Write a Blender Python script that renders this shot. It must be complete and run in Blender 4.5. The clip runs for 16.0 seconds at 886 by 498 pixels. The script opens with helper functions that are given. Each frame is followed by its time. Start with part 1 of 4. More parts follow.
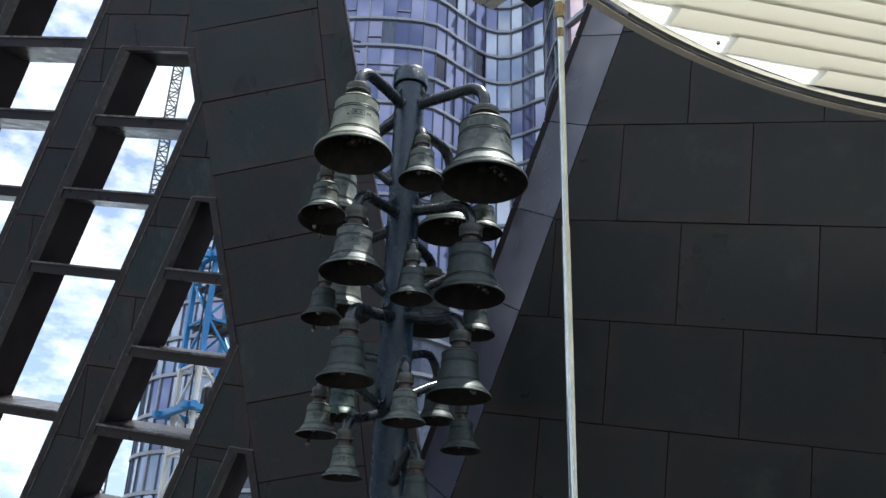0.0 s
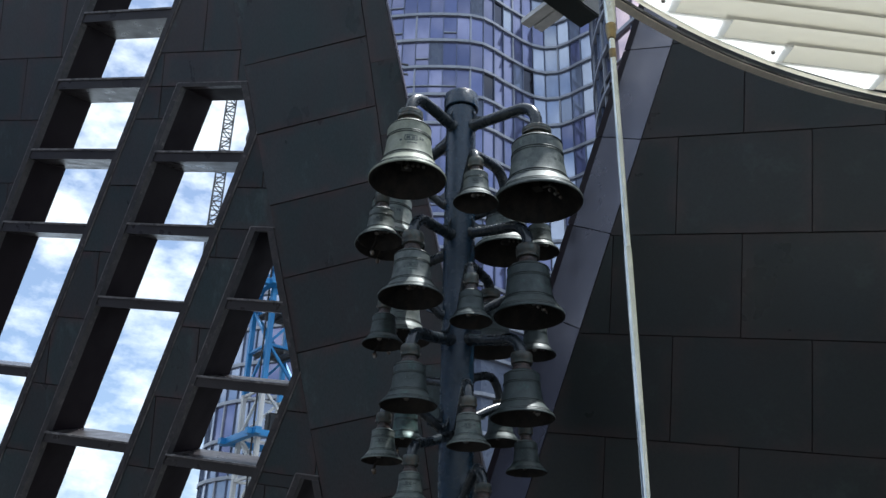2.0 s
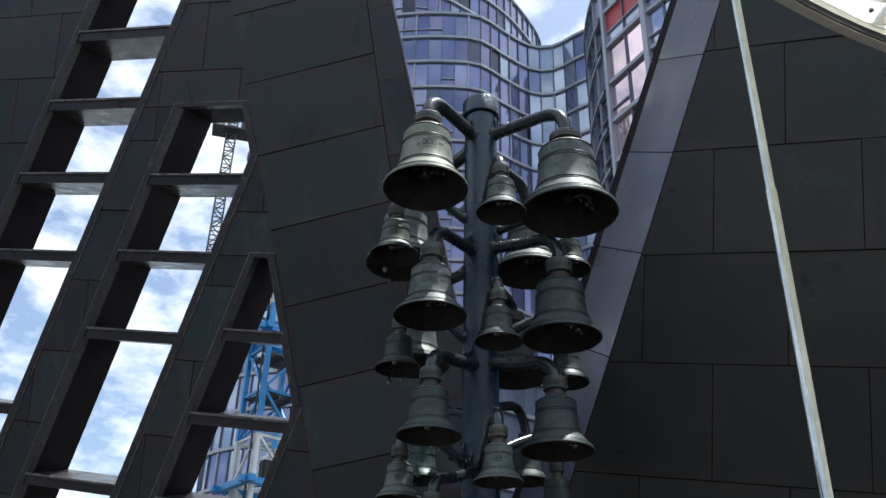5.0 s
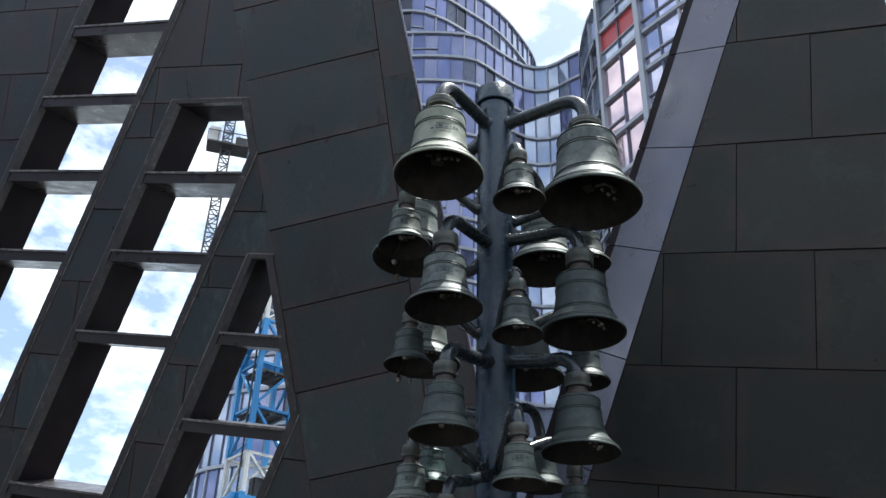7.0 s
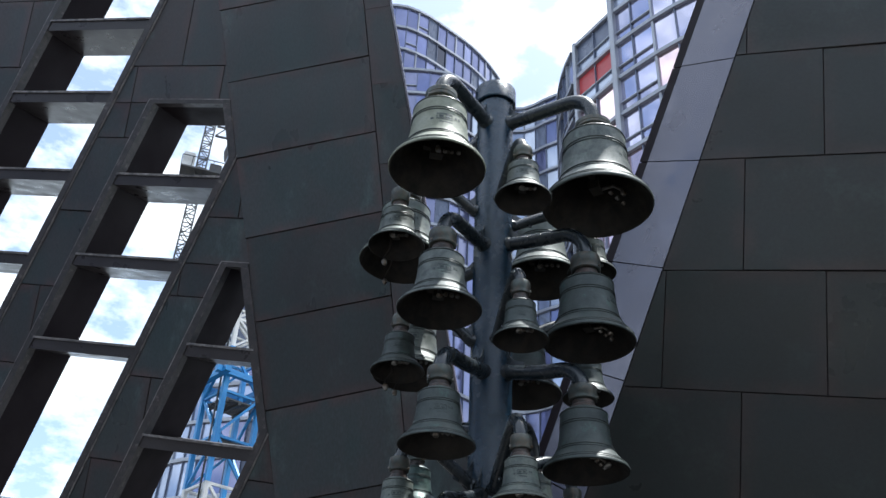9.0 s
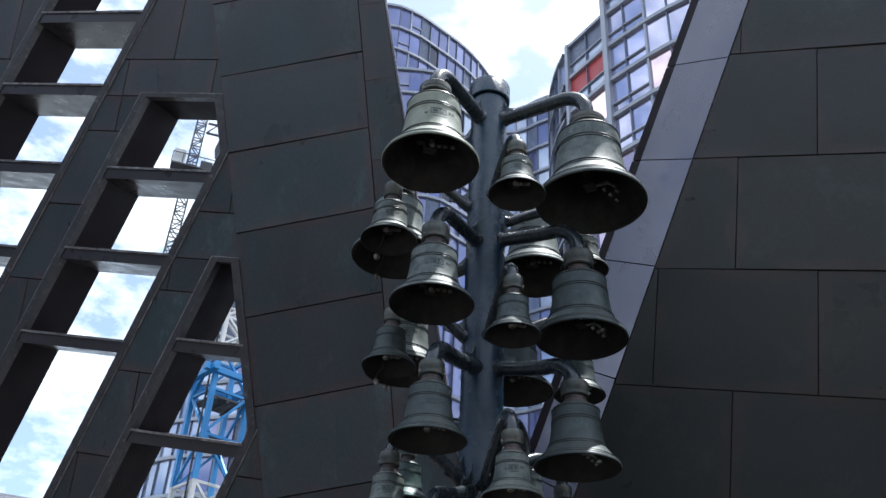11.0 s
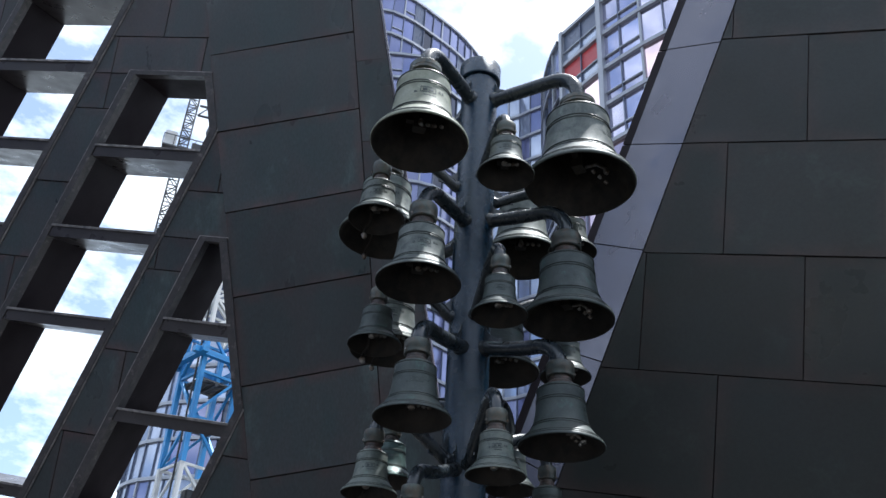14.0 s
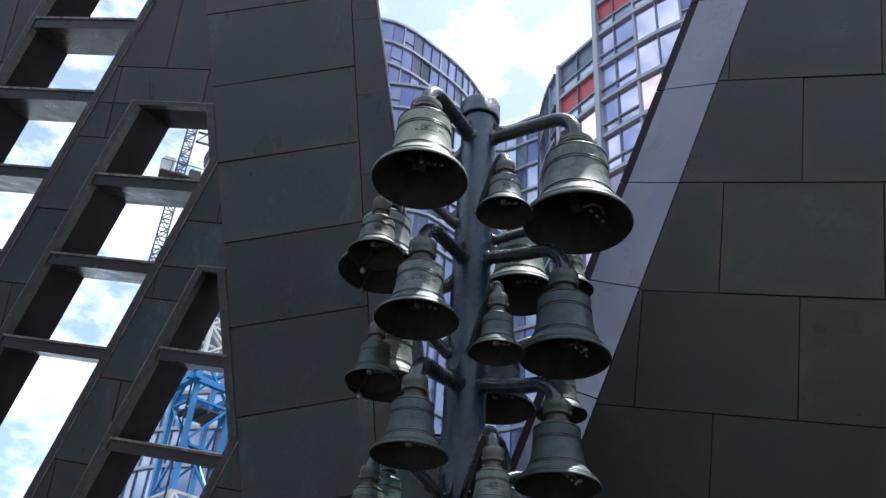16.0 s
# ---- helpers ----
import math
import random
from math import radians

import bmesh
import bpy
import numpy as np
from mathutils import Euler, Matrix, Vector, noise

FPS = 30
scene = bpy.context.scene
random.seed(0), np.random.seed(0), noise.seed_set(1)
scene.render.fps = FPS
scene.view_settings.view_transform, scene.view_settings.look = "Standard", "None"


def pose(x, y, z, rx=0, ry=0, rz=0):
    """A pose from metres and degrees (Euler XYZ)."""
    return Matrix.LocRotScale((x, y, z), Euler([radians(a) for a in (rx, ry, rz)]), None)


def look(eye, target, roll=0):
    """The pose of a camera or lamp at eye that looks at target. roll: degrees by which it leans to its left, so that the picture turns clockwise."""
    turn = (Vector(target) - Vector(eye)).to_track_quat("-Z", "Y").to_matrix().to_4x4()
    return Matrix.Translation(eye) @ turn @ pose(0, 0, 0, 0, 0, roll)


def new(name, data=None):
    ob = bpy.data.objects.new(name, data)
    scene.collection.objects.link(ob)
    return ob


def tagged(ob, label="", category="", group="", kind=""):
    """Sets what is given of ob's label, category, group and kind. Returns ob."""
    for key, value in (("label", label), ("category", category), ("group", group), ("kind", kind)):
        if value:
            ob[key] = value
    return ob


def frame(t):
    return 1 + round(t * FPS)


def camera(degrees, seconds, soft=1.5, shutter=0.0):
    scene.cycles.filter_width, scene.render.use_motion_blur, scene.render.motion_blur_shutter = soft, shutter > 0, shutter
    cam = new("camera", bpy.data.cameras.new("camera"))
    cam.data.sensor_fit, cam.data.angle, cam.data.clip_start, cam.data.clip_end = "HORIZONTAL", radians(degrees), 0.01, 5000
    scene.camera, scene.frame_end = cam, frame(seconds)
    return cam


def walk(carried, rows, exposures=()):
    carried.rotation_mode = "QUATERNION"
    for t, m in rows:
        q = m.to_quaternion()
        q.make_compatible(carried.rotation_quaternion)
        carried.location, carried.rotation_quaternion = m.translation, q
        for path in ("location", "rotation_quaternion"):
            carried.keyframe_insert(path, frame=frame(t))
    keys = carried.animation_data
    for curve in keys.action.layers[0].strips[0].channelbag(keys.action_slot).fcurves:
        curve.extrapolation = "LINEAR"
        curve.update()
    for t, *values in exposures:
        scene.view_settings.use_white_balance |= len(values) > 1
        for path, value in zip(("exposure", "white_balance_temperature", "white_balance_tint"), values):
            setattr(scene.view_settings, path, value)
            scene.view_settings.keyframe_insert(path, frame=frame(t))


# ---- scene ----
cam = camera(52.8, 16.0)
EXPOSURES = [(0, 0.62, 6250, 6), (1.0, 0.46, 6120, 6), (2.5, 0.35, 5900, 6), (3.2, 0.34, 5950, 6), (5.5, 0.42, 6150, 6), (6.5, 0.66, 6200, 6), (7.5, 0.86, 6220, 5), (8.5, 0.95, 6150, 6), (9.2, 0.88, 6050, 7), (11.5, 0.84, 5970, 8), (16.0, 0.84, 5970, 8)]
PATH = [
    (0, (0.017, 0.099, 1.535), (-0.015, 1.914, 2.376), 2.0),
    (0.5, (0.021, 0.088, 1.536), (-0.037, 1.895, 2.391), 1.6),
    (1, (0.014, 0.069, 1.536), (-0.086, 1.869, 2.402), 1.3),
    (1.5, (0.01, 0.075, 1.545), (-0.134, 1.872, 2.412), 1.3),
    (2, (0.006, 0.088, 1.548), (-0.149, 1.88, 2.424), 1.4),
    (2.5, (0.004, 0.086, 1.558), (-0.159, 1.871, 2.446), 0.7),
    (3, (-0.013, 0.098, 1.567), (-0.187, 1.878, 2.462), 0.6),
    (5.3, (-0.175, 0.543, 1.602), (-0.311, 2.284, 2.576), 1.6),
    (5.5, (-0.199, 0.548, 1.596), (-0.321, 2.29, 2.572), 1.5),
    (6, (-0.246, 0.574, 1.592), (-0.333, 2.322, 2.56), 1.8),
    (6.5, (-0.259, 0.637, 1.591), (-0.343, 2.386, 2.557), 1.9),
    (7, (-0.249, 0.767, 1.598), (-0.376, 2.49, 2.606), 1.8),
    (7.5, (-0.248, 0.906, 1.602), (-0.411, 2.606, 2.642), 3.2),
    (8, (-0.294, 0.995, 1.604), (-0.45, 2.679, 2.67), 3.9),
    (8.5, (-0.34, 1.057, 1.609), (-0.456, 2.733, 2.693), 3.3),
    (9, (-0.364, 1.084, 1.607), (-0.426, 2.765, 2.69), 3.0),
    (9.2, (-0.371, 1.088, 1.61), (-0.412, 2.771, 2.689), 2.8),
    (11.5, (-0.374, 1.109, 1.592), (-0.413, 2.788, 2.677), 3.3),
    (12, (-0.379, 1.114, 1.588), (-0.412, 2.793, 2.674), 3.4),
    (12.5, (-0.369, 1.134, 1.586), (-0.389, 2.823, 2.657), 3.3),
    (13, (-0.37, 1.139, 1.578), (-0.387, 2.841, 2.628), 3.4),
    (13.5, (-0.365, 1.133, 1.582), (-0.384, 2.839, 2.626), 3.5),
    (14, (-0.358, 1.13, 1.581), (-0.377, 2.827, 2.641), 3.6),
    (14.5, (-0.359, 1.114, 1.587), (-0.376, 2.799, 2.664), 3.4),
    (15, (-0.362, 1.111, 1.587), (-0.383, 2.788, 2.677), 3.6),
    (15.5, (-0.365, 1.107, 1.588), (-0.385, 2.776, 2.69), 4.1),
    (16, (-0.372, 1.089, 1.589), (-0.385, 2.749, 2.703), 4.3),
]
walk(cam, [(t, look(eye, target, roll)) for t, eye, target, roll in PATH], EXPOSURES)

# ---- light ----
SUN_EL, SUN_AZ = 73.5, 66.0        # height, and bearing clockwise from straight ahead (+y)
world = bpy.data.worlds.new("sky")
scene.world = world
world.use_nodes = True
wn, wl = world.node_tree.nodes, world.node_tree.links
wn.clear()
sky = wn.new("ShaderNodeTexSky")
sky.sky_type, sky.sun_disc = "NISHITA", False
sky.sun_elevation, sky.sun_rotation = radians(SUN_EL), radians(SUN_AZ)
sky.air_density, sky.dust_density, sky.ozone_density = 1.0, 2.6, 1.2
wco = wn.new("ShaderNodeTexCoord")
wmap = wn.new("ShaderNodeMapping")
wmap.inputs["Scale"].default_value = (1.0, 1.0, 1.9)
wnoise = wn.new("ShaderNodeTexNoise")
wnoise.inputs["Scale"].default_value = 10.5
wnoise.inputs["Detail"].default_value = 9.0
wnoise.inputs["Roughness"].default_value = 0.58
wramp = wn.new("ShaderNodeValToRGB")
wramp.color_ramp.elements[0].position, wramp.color_ramp.elements[1].position = 0.415, 0.615
wramp.color_ramp.elements[0].color = (0.07, 0.07, 0.07, 1)
wmix = wn.new("ShaderNodeMix")
wmix.data_type = "RGBA"
wmix.inputs[7].default_value = (6.6, 6.8, 7.05, 1)
wbg = wn.new("ShaderNodeBackground")
wbg.inputs["Strength"].default_value = 0.15
wout = wn.new("ShaderNodeOutputWorld")
wl.new(wco.outputs["Generated"], wmap.inputs["Vector"])
wl.new(wmap.outputs["Vector"], wnoise.inputs["Vector"])
wl.new(wnoise.outputs["Fac"], wramp.inputs["Fac"])
wl.new(wramp.outputs["Color"], wmix.inputs[0])
wl.new(sky.outputs["Color"], wmix.inputs[6])
wl.new(wmix.outputs[2], wbg.inputs["Color"])
wl.new(wbg.outputs["Background"], wout.inputs["Surface"])

sun = new("sun", bpy.data.lights.new("sun", "SUN"))
sun.data.energy, sun.data.angle, sun.data.color = 4.9, radians(0.6), (1.0, 0.965, 0.91)
sd = Vector((math.sin(radians(SUN_AZ)) * math.cos(radians(SUN_EL)), math.cos(radians(SUN_AZ)) * math.cos(radians(SUN_EL)), math.sin(radians(SUN_EL))))
sun.matrix_world = look(sd * 60, (0, 0, 0))


# ---- materials ----
def material(name, base, rough=0.5, metal=0.0, vary=(), scale=4.0, fine=60.0, bump=0.0, spread=0.08, rough_vary=0.12, coat=0.0, random_tone=0.0, stretch=(1, 1, 1), rare=None, spec=0.5, grain=0.18, rim=None, wave=0.0):
    """A worn surface: its base colour drifts towards the colours in vary in broad stains, with a fine grain, an uneven gloss and a slight relief."""
    m = bpy.data.materials.new(name)
    m.use_nodes = True
    nt = m.node_tree
    nodes, links = nt.nodes, nt.links
    bsdf = nodes["Principled BSDF"]
    co = nodes.new("ShaderNodeTexCoord")
    mp = nodes.new("ShaderNodeMapping")
    mp.inputs["Scale"].default_value = stretch
    links.new(co.outputs["Object"], mp.inputs["Vector"])
    src = mp.outputs["Vector"]
    info = nodes.new("ShaderNodeObjectInfo")
    add = nodes.new("ShaderNodeVectorMath")
    add.operation = "MULTIPLY_ADD"
    add.inputs[1].default_value = (1, 1, 1)
    off = nodes.new("ShaderNodeVectorMath")
    off.operation = "SCALE"
    off.inputs[0].default_value = (17.0, 31.0, 11.0)
    links.new(info.outputs["Random"], off.inputs["Scale"])
    links.new(src, add.inputs[0])
    links.new(off.outputs["Vector"], add.inputs[2])
    src = add.outputs["Vector"]
    colour = None
    for i, tone in enumerate(vary):
        n = nodes.new("ShaderNodeTexNoise")
        n.inputs["Scale"].default_value = scale * (1 + 1.3 * i)
        n.inputs["Detail"].default_value = 7
        n.inputs["Roughness"].default_value = 0.62
        n.inputs["Distortion"].default_value = 0.5 * i
        links.new(src, n.inputs["Vector"])
        r = nodes.new("ShaderNodeValToRGB")
        r.color_ramp.elements[0].position, r.color_ramp.elements[1].position = 0.5 - spread, 0.5 + spread * 1.6
        links.new(n.outputs["Fac"], r.inputs["Fac"])
        mx = nodes.new("ShaderNodeMix")
        mx.data_type = "RGBA"
        links.new(r.outputs["Color"], mx.inputs[0])
        if colour is None:
            mx.inputs[6].default_value = (*base, 1)
        else:
            links.new(colour, mx.inputs[6])
        mx.inputs[7].default_value = (*tone, 1)
        colour = mx.outputs[2]
    if rare:
        n = nodes.new("ShaderNodeTexNoise")
        n.inputs["Scale"].default_value = scale * 2.2
        n.inputs["Detail"].default_value = 9
        n.inputs["Roughness"].default_value = 0.7
        links.new(src, n.inputs["Vector"])
        r = nodes.new("ShaderNodeValToRGB")
        r.color_ramp.elements[0].position, r.color_ramp.elements[1].position = 0.57, 0.72
        links.new(n.outputs["Fac"], r.inputs["Fac"])
        mx = nodes.new("ShaderNodeMix")
        mx.data_type = "RGBA"
        links.new(r.outputs["Color"], mx.inputs[0])
        links.new(colour, mx.inputs[6])
        mx.inputs[7].default_value = (*rare, 1)
        colour = mx.outputs[2]
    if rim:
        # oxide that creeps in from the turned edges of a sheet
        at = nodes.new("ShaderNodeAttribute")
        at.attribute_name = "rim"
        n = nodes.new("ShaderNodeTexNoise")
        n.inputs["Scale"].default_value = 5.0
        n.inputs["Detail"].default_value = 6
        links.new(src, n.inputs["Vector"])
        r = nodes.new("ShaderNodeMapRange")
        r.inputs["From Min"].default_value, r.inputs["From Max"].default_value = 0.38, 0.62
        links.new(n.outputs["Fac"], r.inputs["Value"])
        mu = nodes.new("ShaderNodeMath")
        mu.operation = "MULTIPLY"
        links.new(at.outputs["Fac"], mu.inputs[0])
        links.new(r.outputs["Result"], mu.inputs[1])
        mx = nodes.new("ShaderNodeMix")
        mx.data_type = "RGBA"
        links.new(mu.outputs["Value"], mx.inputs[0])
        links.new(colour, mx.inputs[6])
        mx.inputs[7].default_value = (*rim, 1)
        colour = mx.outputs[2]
    g = nodes.new("ShaderNodeTexNoise")
    g.inputs["Scale"].default_value = fine
    g.inputs["Detail"].default_value = 4
    links.new(src, g.inputs["Vector"])
    hsv = nodes.new("ShaderNodeHueSaturation")
    if colour is None:
        hsv.inputs["Color"].default_value = (*base, 1)
    else:
        links.new(colour, hsv.inputs["Color"])
    mr = nodes.new("ShaderNodeMapRange")
    mr.inputs["To Min"].default_value, mr.inputs["To Max"].default_value = 1 - grain, 1 + grain
    links.new(g.outputs["Fac"], mr.inputs["Value"])
    val = mr.outputs["Result"]
    if random_tone:
        rr = nodes.new("ShaderNodeMapRange")
        rr.inputs["To Min"].default_value, rr.inputs["To Max"].default_value = 1 - random_tone, 1 + random_tone
        links.new(info.outputs["Random"], rr.inputs["Value"])
        mul = nodes.new("ShaderNodeMath")
        mul.operation = "MULTIPLY"
        links.new(val, mul.inputs[0])
        links.new(rr.outputs["Result"], mul.inputs[1])
        val = mul.outputs["Value"]
    links.new(val, hsv.inputs["Value"])
    links.new(hsv.outputs["Color"], bsdf.inputs["Base Color"])
    n2 = nodes.new("ShaderNodeTexNoise")
    n2.inputs["Scale"].default_value = scale * 2.7
    n2.inputs["Detail"].default_value = 6
    links.new(src, n2.inputs["Vector"])
    rm = nodes.new("ShaderNodeMapRange")
    rm.inputs["From Min"].default_value, rm.inputs["From Max"].default_value = 0.3, 0.7
    rm.inputs["To Min"].default_value, rm.inputs["To Max"].default_value = max(0.02, rough - rough_vary), min(1, rough + rough_vary)
    links.new(n2.outputs["Fac"], rm.inputs["Value"])
    links.new(rm.outputs["Result"], bsdf.inputs["Roughness"])
    bsdf.inputs["Metallic"].default_value = metal
    bsdf.inputs["Specular IOR Level"].default_value = spec
    bsdf.inputs["Coat Weight"].default_value = coat
    if bump:
        b = nodes.new("ShaderNodeBump")
        b.inputs["Strength"].default_value = bump
        b.inputs["Distance"].default_value = 0.004
        links.new(g.outputs["Fac"], b.inputs["Height"])
        links.new(b.outputs["Normal"], bsdf.inputs["Normal"])
        if wave:
            # slow buckling of thin sheet
            wn_ = nodes.new("ShaderNodeTexNoise")
            wn_.inputs["Scale"].default_value = 2.2
            wn_.inputs["Detail"].default_value = 1
            links.new(src, wn_.inputs["Vector"])
            wb = nodes.new("ShaderNodeBump")
            wb.inputs["Strength"].default_value = wave
            wb.inputs["Distance"].default_value = 0.03
            links.new(wn_.outputs["Fac"], wb.inputs["Height"])
            links.new(wb.outputs["Normal"], b.inputs["Normal"])
    return m


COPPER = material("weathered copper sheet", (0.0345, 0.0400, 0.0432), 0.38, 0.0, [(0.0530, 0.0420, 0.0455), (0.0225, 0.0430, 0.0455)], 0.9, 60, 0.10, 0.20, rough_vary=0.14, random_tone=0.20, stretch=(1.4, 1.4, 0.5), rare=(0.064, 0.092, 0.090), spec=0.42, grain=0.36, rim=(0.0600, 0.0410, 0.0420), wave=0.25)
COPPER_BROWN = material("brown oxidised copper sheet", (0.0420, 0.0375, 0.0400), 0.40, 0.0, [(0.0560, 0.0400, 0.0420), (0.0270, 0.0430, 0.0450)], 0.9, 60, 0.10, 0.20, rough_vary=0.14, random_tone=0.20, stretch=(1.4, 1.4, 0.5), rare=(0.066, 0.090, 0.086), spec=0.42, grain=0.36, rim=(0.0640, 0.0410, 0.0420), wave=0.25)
# Darker copy of the wall copper: the east wall's shade sits in its colour.
COPPER_EAST_SHADE = material("brown-olive copper sheet darkened for shade", (0.0150, 0.0188, 0.0184), 0.38, 0.0, [(0.0215, 0.0195, 0.0190), (0.0125, 0.0198, 0.0190)], 1.0, 60, 0.10, 0.20, random_tone=0.16, rare=(0.028, 0.037, 0.034), spec=0.48, grain=0.34, rim=(0.0330, 0.0235, 0.0220), wave=0.25)
# Dark rings: the mouldings' thin shadow lines put into colour.
MOULDING_SHADE = material("shade-darkened bronze moulding", (0.020, 0.026, 0.026), 0.45, 0.3, [(0.060, 0.072, 0.066)], 14.0, 150, 0.05, 0.1, spec=0.4)
SEAM = material("brown oxidised fold", (0.022, 0.0185, 0.0185), 0.5, 0.1, [(0.034, 0.028, 0.028)], 6.0, 60, 0.1, spec=0.35)
CROSSBAR = material("dark copper crossbar", (0.0300, 0.0265, 0.0285), 0.34, 0.0, [(0.0440, 0.0390, 0.0415)], 2.4, 60, 0.06, 0.2, spec=0.50)
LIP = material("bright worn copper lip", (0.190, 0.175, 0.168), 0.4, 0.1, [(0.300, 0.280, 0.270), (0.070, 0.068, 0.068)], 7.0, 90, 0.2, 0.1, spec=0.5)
# Wall copper again, near black: shade of slots and recesses put into its colour.
COPPER_DARK = material("copper darkened for recess shade", (0.0095, 0.0062, 0.0082), 0.58, 0.0, [(0.0150, 0.0098, 0.0122)], 1.4, 60, 0.06, 0.25, spec=0.11)
TRIM = material("worn copper trim", (0.050, 0.044, 0.045), 0.42, 0.1, [(0.068, 0.060, 0.060), (0.036, 0.036, 0.038)], 7.0, 90, 0.25, 0.10, rare=(0.150, 0.136, 0.130), spec=0.42)
BAND = material("satin zinc sheet", (0.158, 0.152, 0.172), 0.20, 0.85, [(0.118, 0.116, 0.136)], 1.3, 50, 0.03, 0.2, random_tone=0.05)
BRONZE = material("aged bell bronze", (0.092, 0.108, 0.099), 0.52, 0.15, [(0.050, 0.068, 0.068), (0.150, 0.168, 0.150)], 8.0, 150, 0.05, 0.11, random_tone=0.16, rare=(0.130, 0.195, 0.165), spec=0.36, grain=0.34)
BRONZE_MID = material("slate-grey bell bronze", (0.072, 0.085, 0.082), 0.52, 0.15, [(0.040, 0.054, 0.056), (0.125, 0.142, 0.132)], 8.0, 150, 0.05, 0.11, rare=(0.140, 0.178, 0.155), spec=0.36, grain=0.34)
BRONZE_PALE = material("pale olive bell bronze", (0.182, 0.190, 0.138), 0.52, 0.08, [(0.112, 0.138, 0.116), (0.250, 0.270, 0.215)], 7.0, 150, 0.05, 0.13, spec=0.36, grain=0.34)
BRONZE_DARK = material("dark bell bronze", (0.040, 0.052, 0.051), 0.52, 0.15, [(0.019, 0.028, 0.030), (0.056, 0.072, 0.069)], 7.0, 150, 0.05, 0.13, random_tone=0.12, rare=(0.055, 0.110, 0.096), spec=0.4, grain=0.34)
BRONZE_GREEN = material("verdigris bell bronze", (0.040, 0.066, 0.062), 0.45, 0.30, [(0.024, 0.036, 0.036), (0.075, 0.130, 0.115)], 7.0, 150, 0.05, 0.13, spec=0.4, grain=0.34)
# Far darker than the bell bodies: the mouth's shade is put into this colour.
BRONZE_IN = material("shade-dark bell inside", (0.020, 0.018, 0.016), 0.65, 0.1, [(0.012, 0.012, 0.012), (0.032, 0.026, 0.021)], 8.0, 80, 0.1, spec=0.3)
NECK = material("rusty bronze neck", (0.060, 0.045, 0.040), 0.5, 0.3, [(0.085, 0.055, 0.045), (0.036, 0.036, 0.034)], 20.0, 140, 0.08)
COLLAR = material("grey-green bronze collar", (0.080, 0.098, 0.088), 0.45, 0.3, [(0.034, 0.044, 0.043), (0.090, 0.076, 0.060)], 16.0, 140, 0.08, random_tone=0.15)
STEEL = material("dull steel hardware", (0.32, 0.31, 0.29), 0.4, 0.9, [(0.14, 0.10, 0.07)], 30.0, 160, 0.1)
POST = material("hammered dark blue paint", (0.0040, 0.0220, 0.0410), 0.24, 0.0, [(0.0110, 0.0300, 0.0580)], 6.0, 210, 0.45, 0.2, spec=0.6, grain=0.95)
ARM = material("dark grey-green enamel", (0.014, 0.021, 0.027), 0.26, 0.0, [(0.026, 0.032, 0.038)], 8.0, 240, 0.06, 0.2, spec=0.55)
CHROME = material("polished stainless tube", (0.58, 0.60, 0.58), 0.05, 1.0, [(0.46, 0.50, 0.48)], 9.0, 90, 0.02, rough_vary=0.04)
BRASS = material("brass fitting", (0.34, 0.26, 0.13), 0.35, 0.9, [(0.22, 0.17, 0.10)], 25.0, 120, 0.05)
CREAM = material("cream enamelled rim", (0.80, 0.74, 0.62), 0.4, 0.0, [(0.70, 0.64, 0.53)], 5.0, 60, 0.05)
WHITE = material("white painted metal", (0.78, 0.78, 0.76), 0.45, 0.0, [(0.70, 0.70, 0.68)], 5.0, 60, 0.03)
BLACK = material("black rubber seal", (0.02, 0.02, 0.02), 0.6, 0.0, [(0.03, 0.03, 0.03)], 8.0, 60, 0.1)
BEAM = material("charcoal powder coat", (0.045, 0.052, 0.052), 0.5, 0.2, [(0.035, 0.04, 0.04)], 5.0, 90, 0.15)
FRAME = material("silver aluminium cladding", (0.33, 0.345, 0.385), 0.40, 0.3, [(0.28, 0.295, 0.335)], 0.35, 6, 0.0, random_tone=0.06)
SPANDREL = material("grey-blue spandrel panel", (0.110, 0.130, 0.190), 0.3, 0.1, [(0.085, 0.105, 0.160)], 0.4, 5, 0.0, random_tone=0.15)
RED = material("red spandrel panel", (0.44, 0.050, 0.055), 0.4, 0.0, [(0.36, 0.045, 0.05)], 0.5, 6, 0.0)
CONCRETE = material("grey concrete", (0.33, 0.32, 0.31), 0.8, 0.0, [(0.26, 0.25, 0.25)], 0.6, 12, 0.1)
PAVING = material("granite paving", (0.060, 0.058, 0.057), 0.7, 0.0, [(0.046, 0.045, 0.044), (0.075, 0.072, 0.069)], 0.8, 40, 0.15)
CRANE_BLUE = material("blue crane paint", (0.030, 0.225, 0.50), 0.42, 0.1, [(0.025, 0.18, 0.42)], 1.2, 20, 0.05)
CRANE_WHITE = material("off-white crane paint", (0.62, 0.62, 0.60), 0.5, 0.1, [(0.50, 0.49, 0.47)], 1.2, 20, 0.05)
CRANE_GREY = material("grey crane steel", (0.060, 0.062, 0.066), 0.5, 0.2, [(0.085, 0.083, 0.078)], 1.2, 20, 0.05)


def glass(name, tint, rough=0.05, dark=0.6, metal=0.55):
    m = material(name, tint, rough, metal, [tuple(c * dark for c in tint)], 0.16, 2.0, 0.0, 0.16, 0.02, random_tone=0.15)
    m.node_tree.nodes["Principled BSDF"].inputs["Specular IOR Level"].default_value = 0.9
    return m


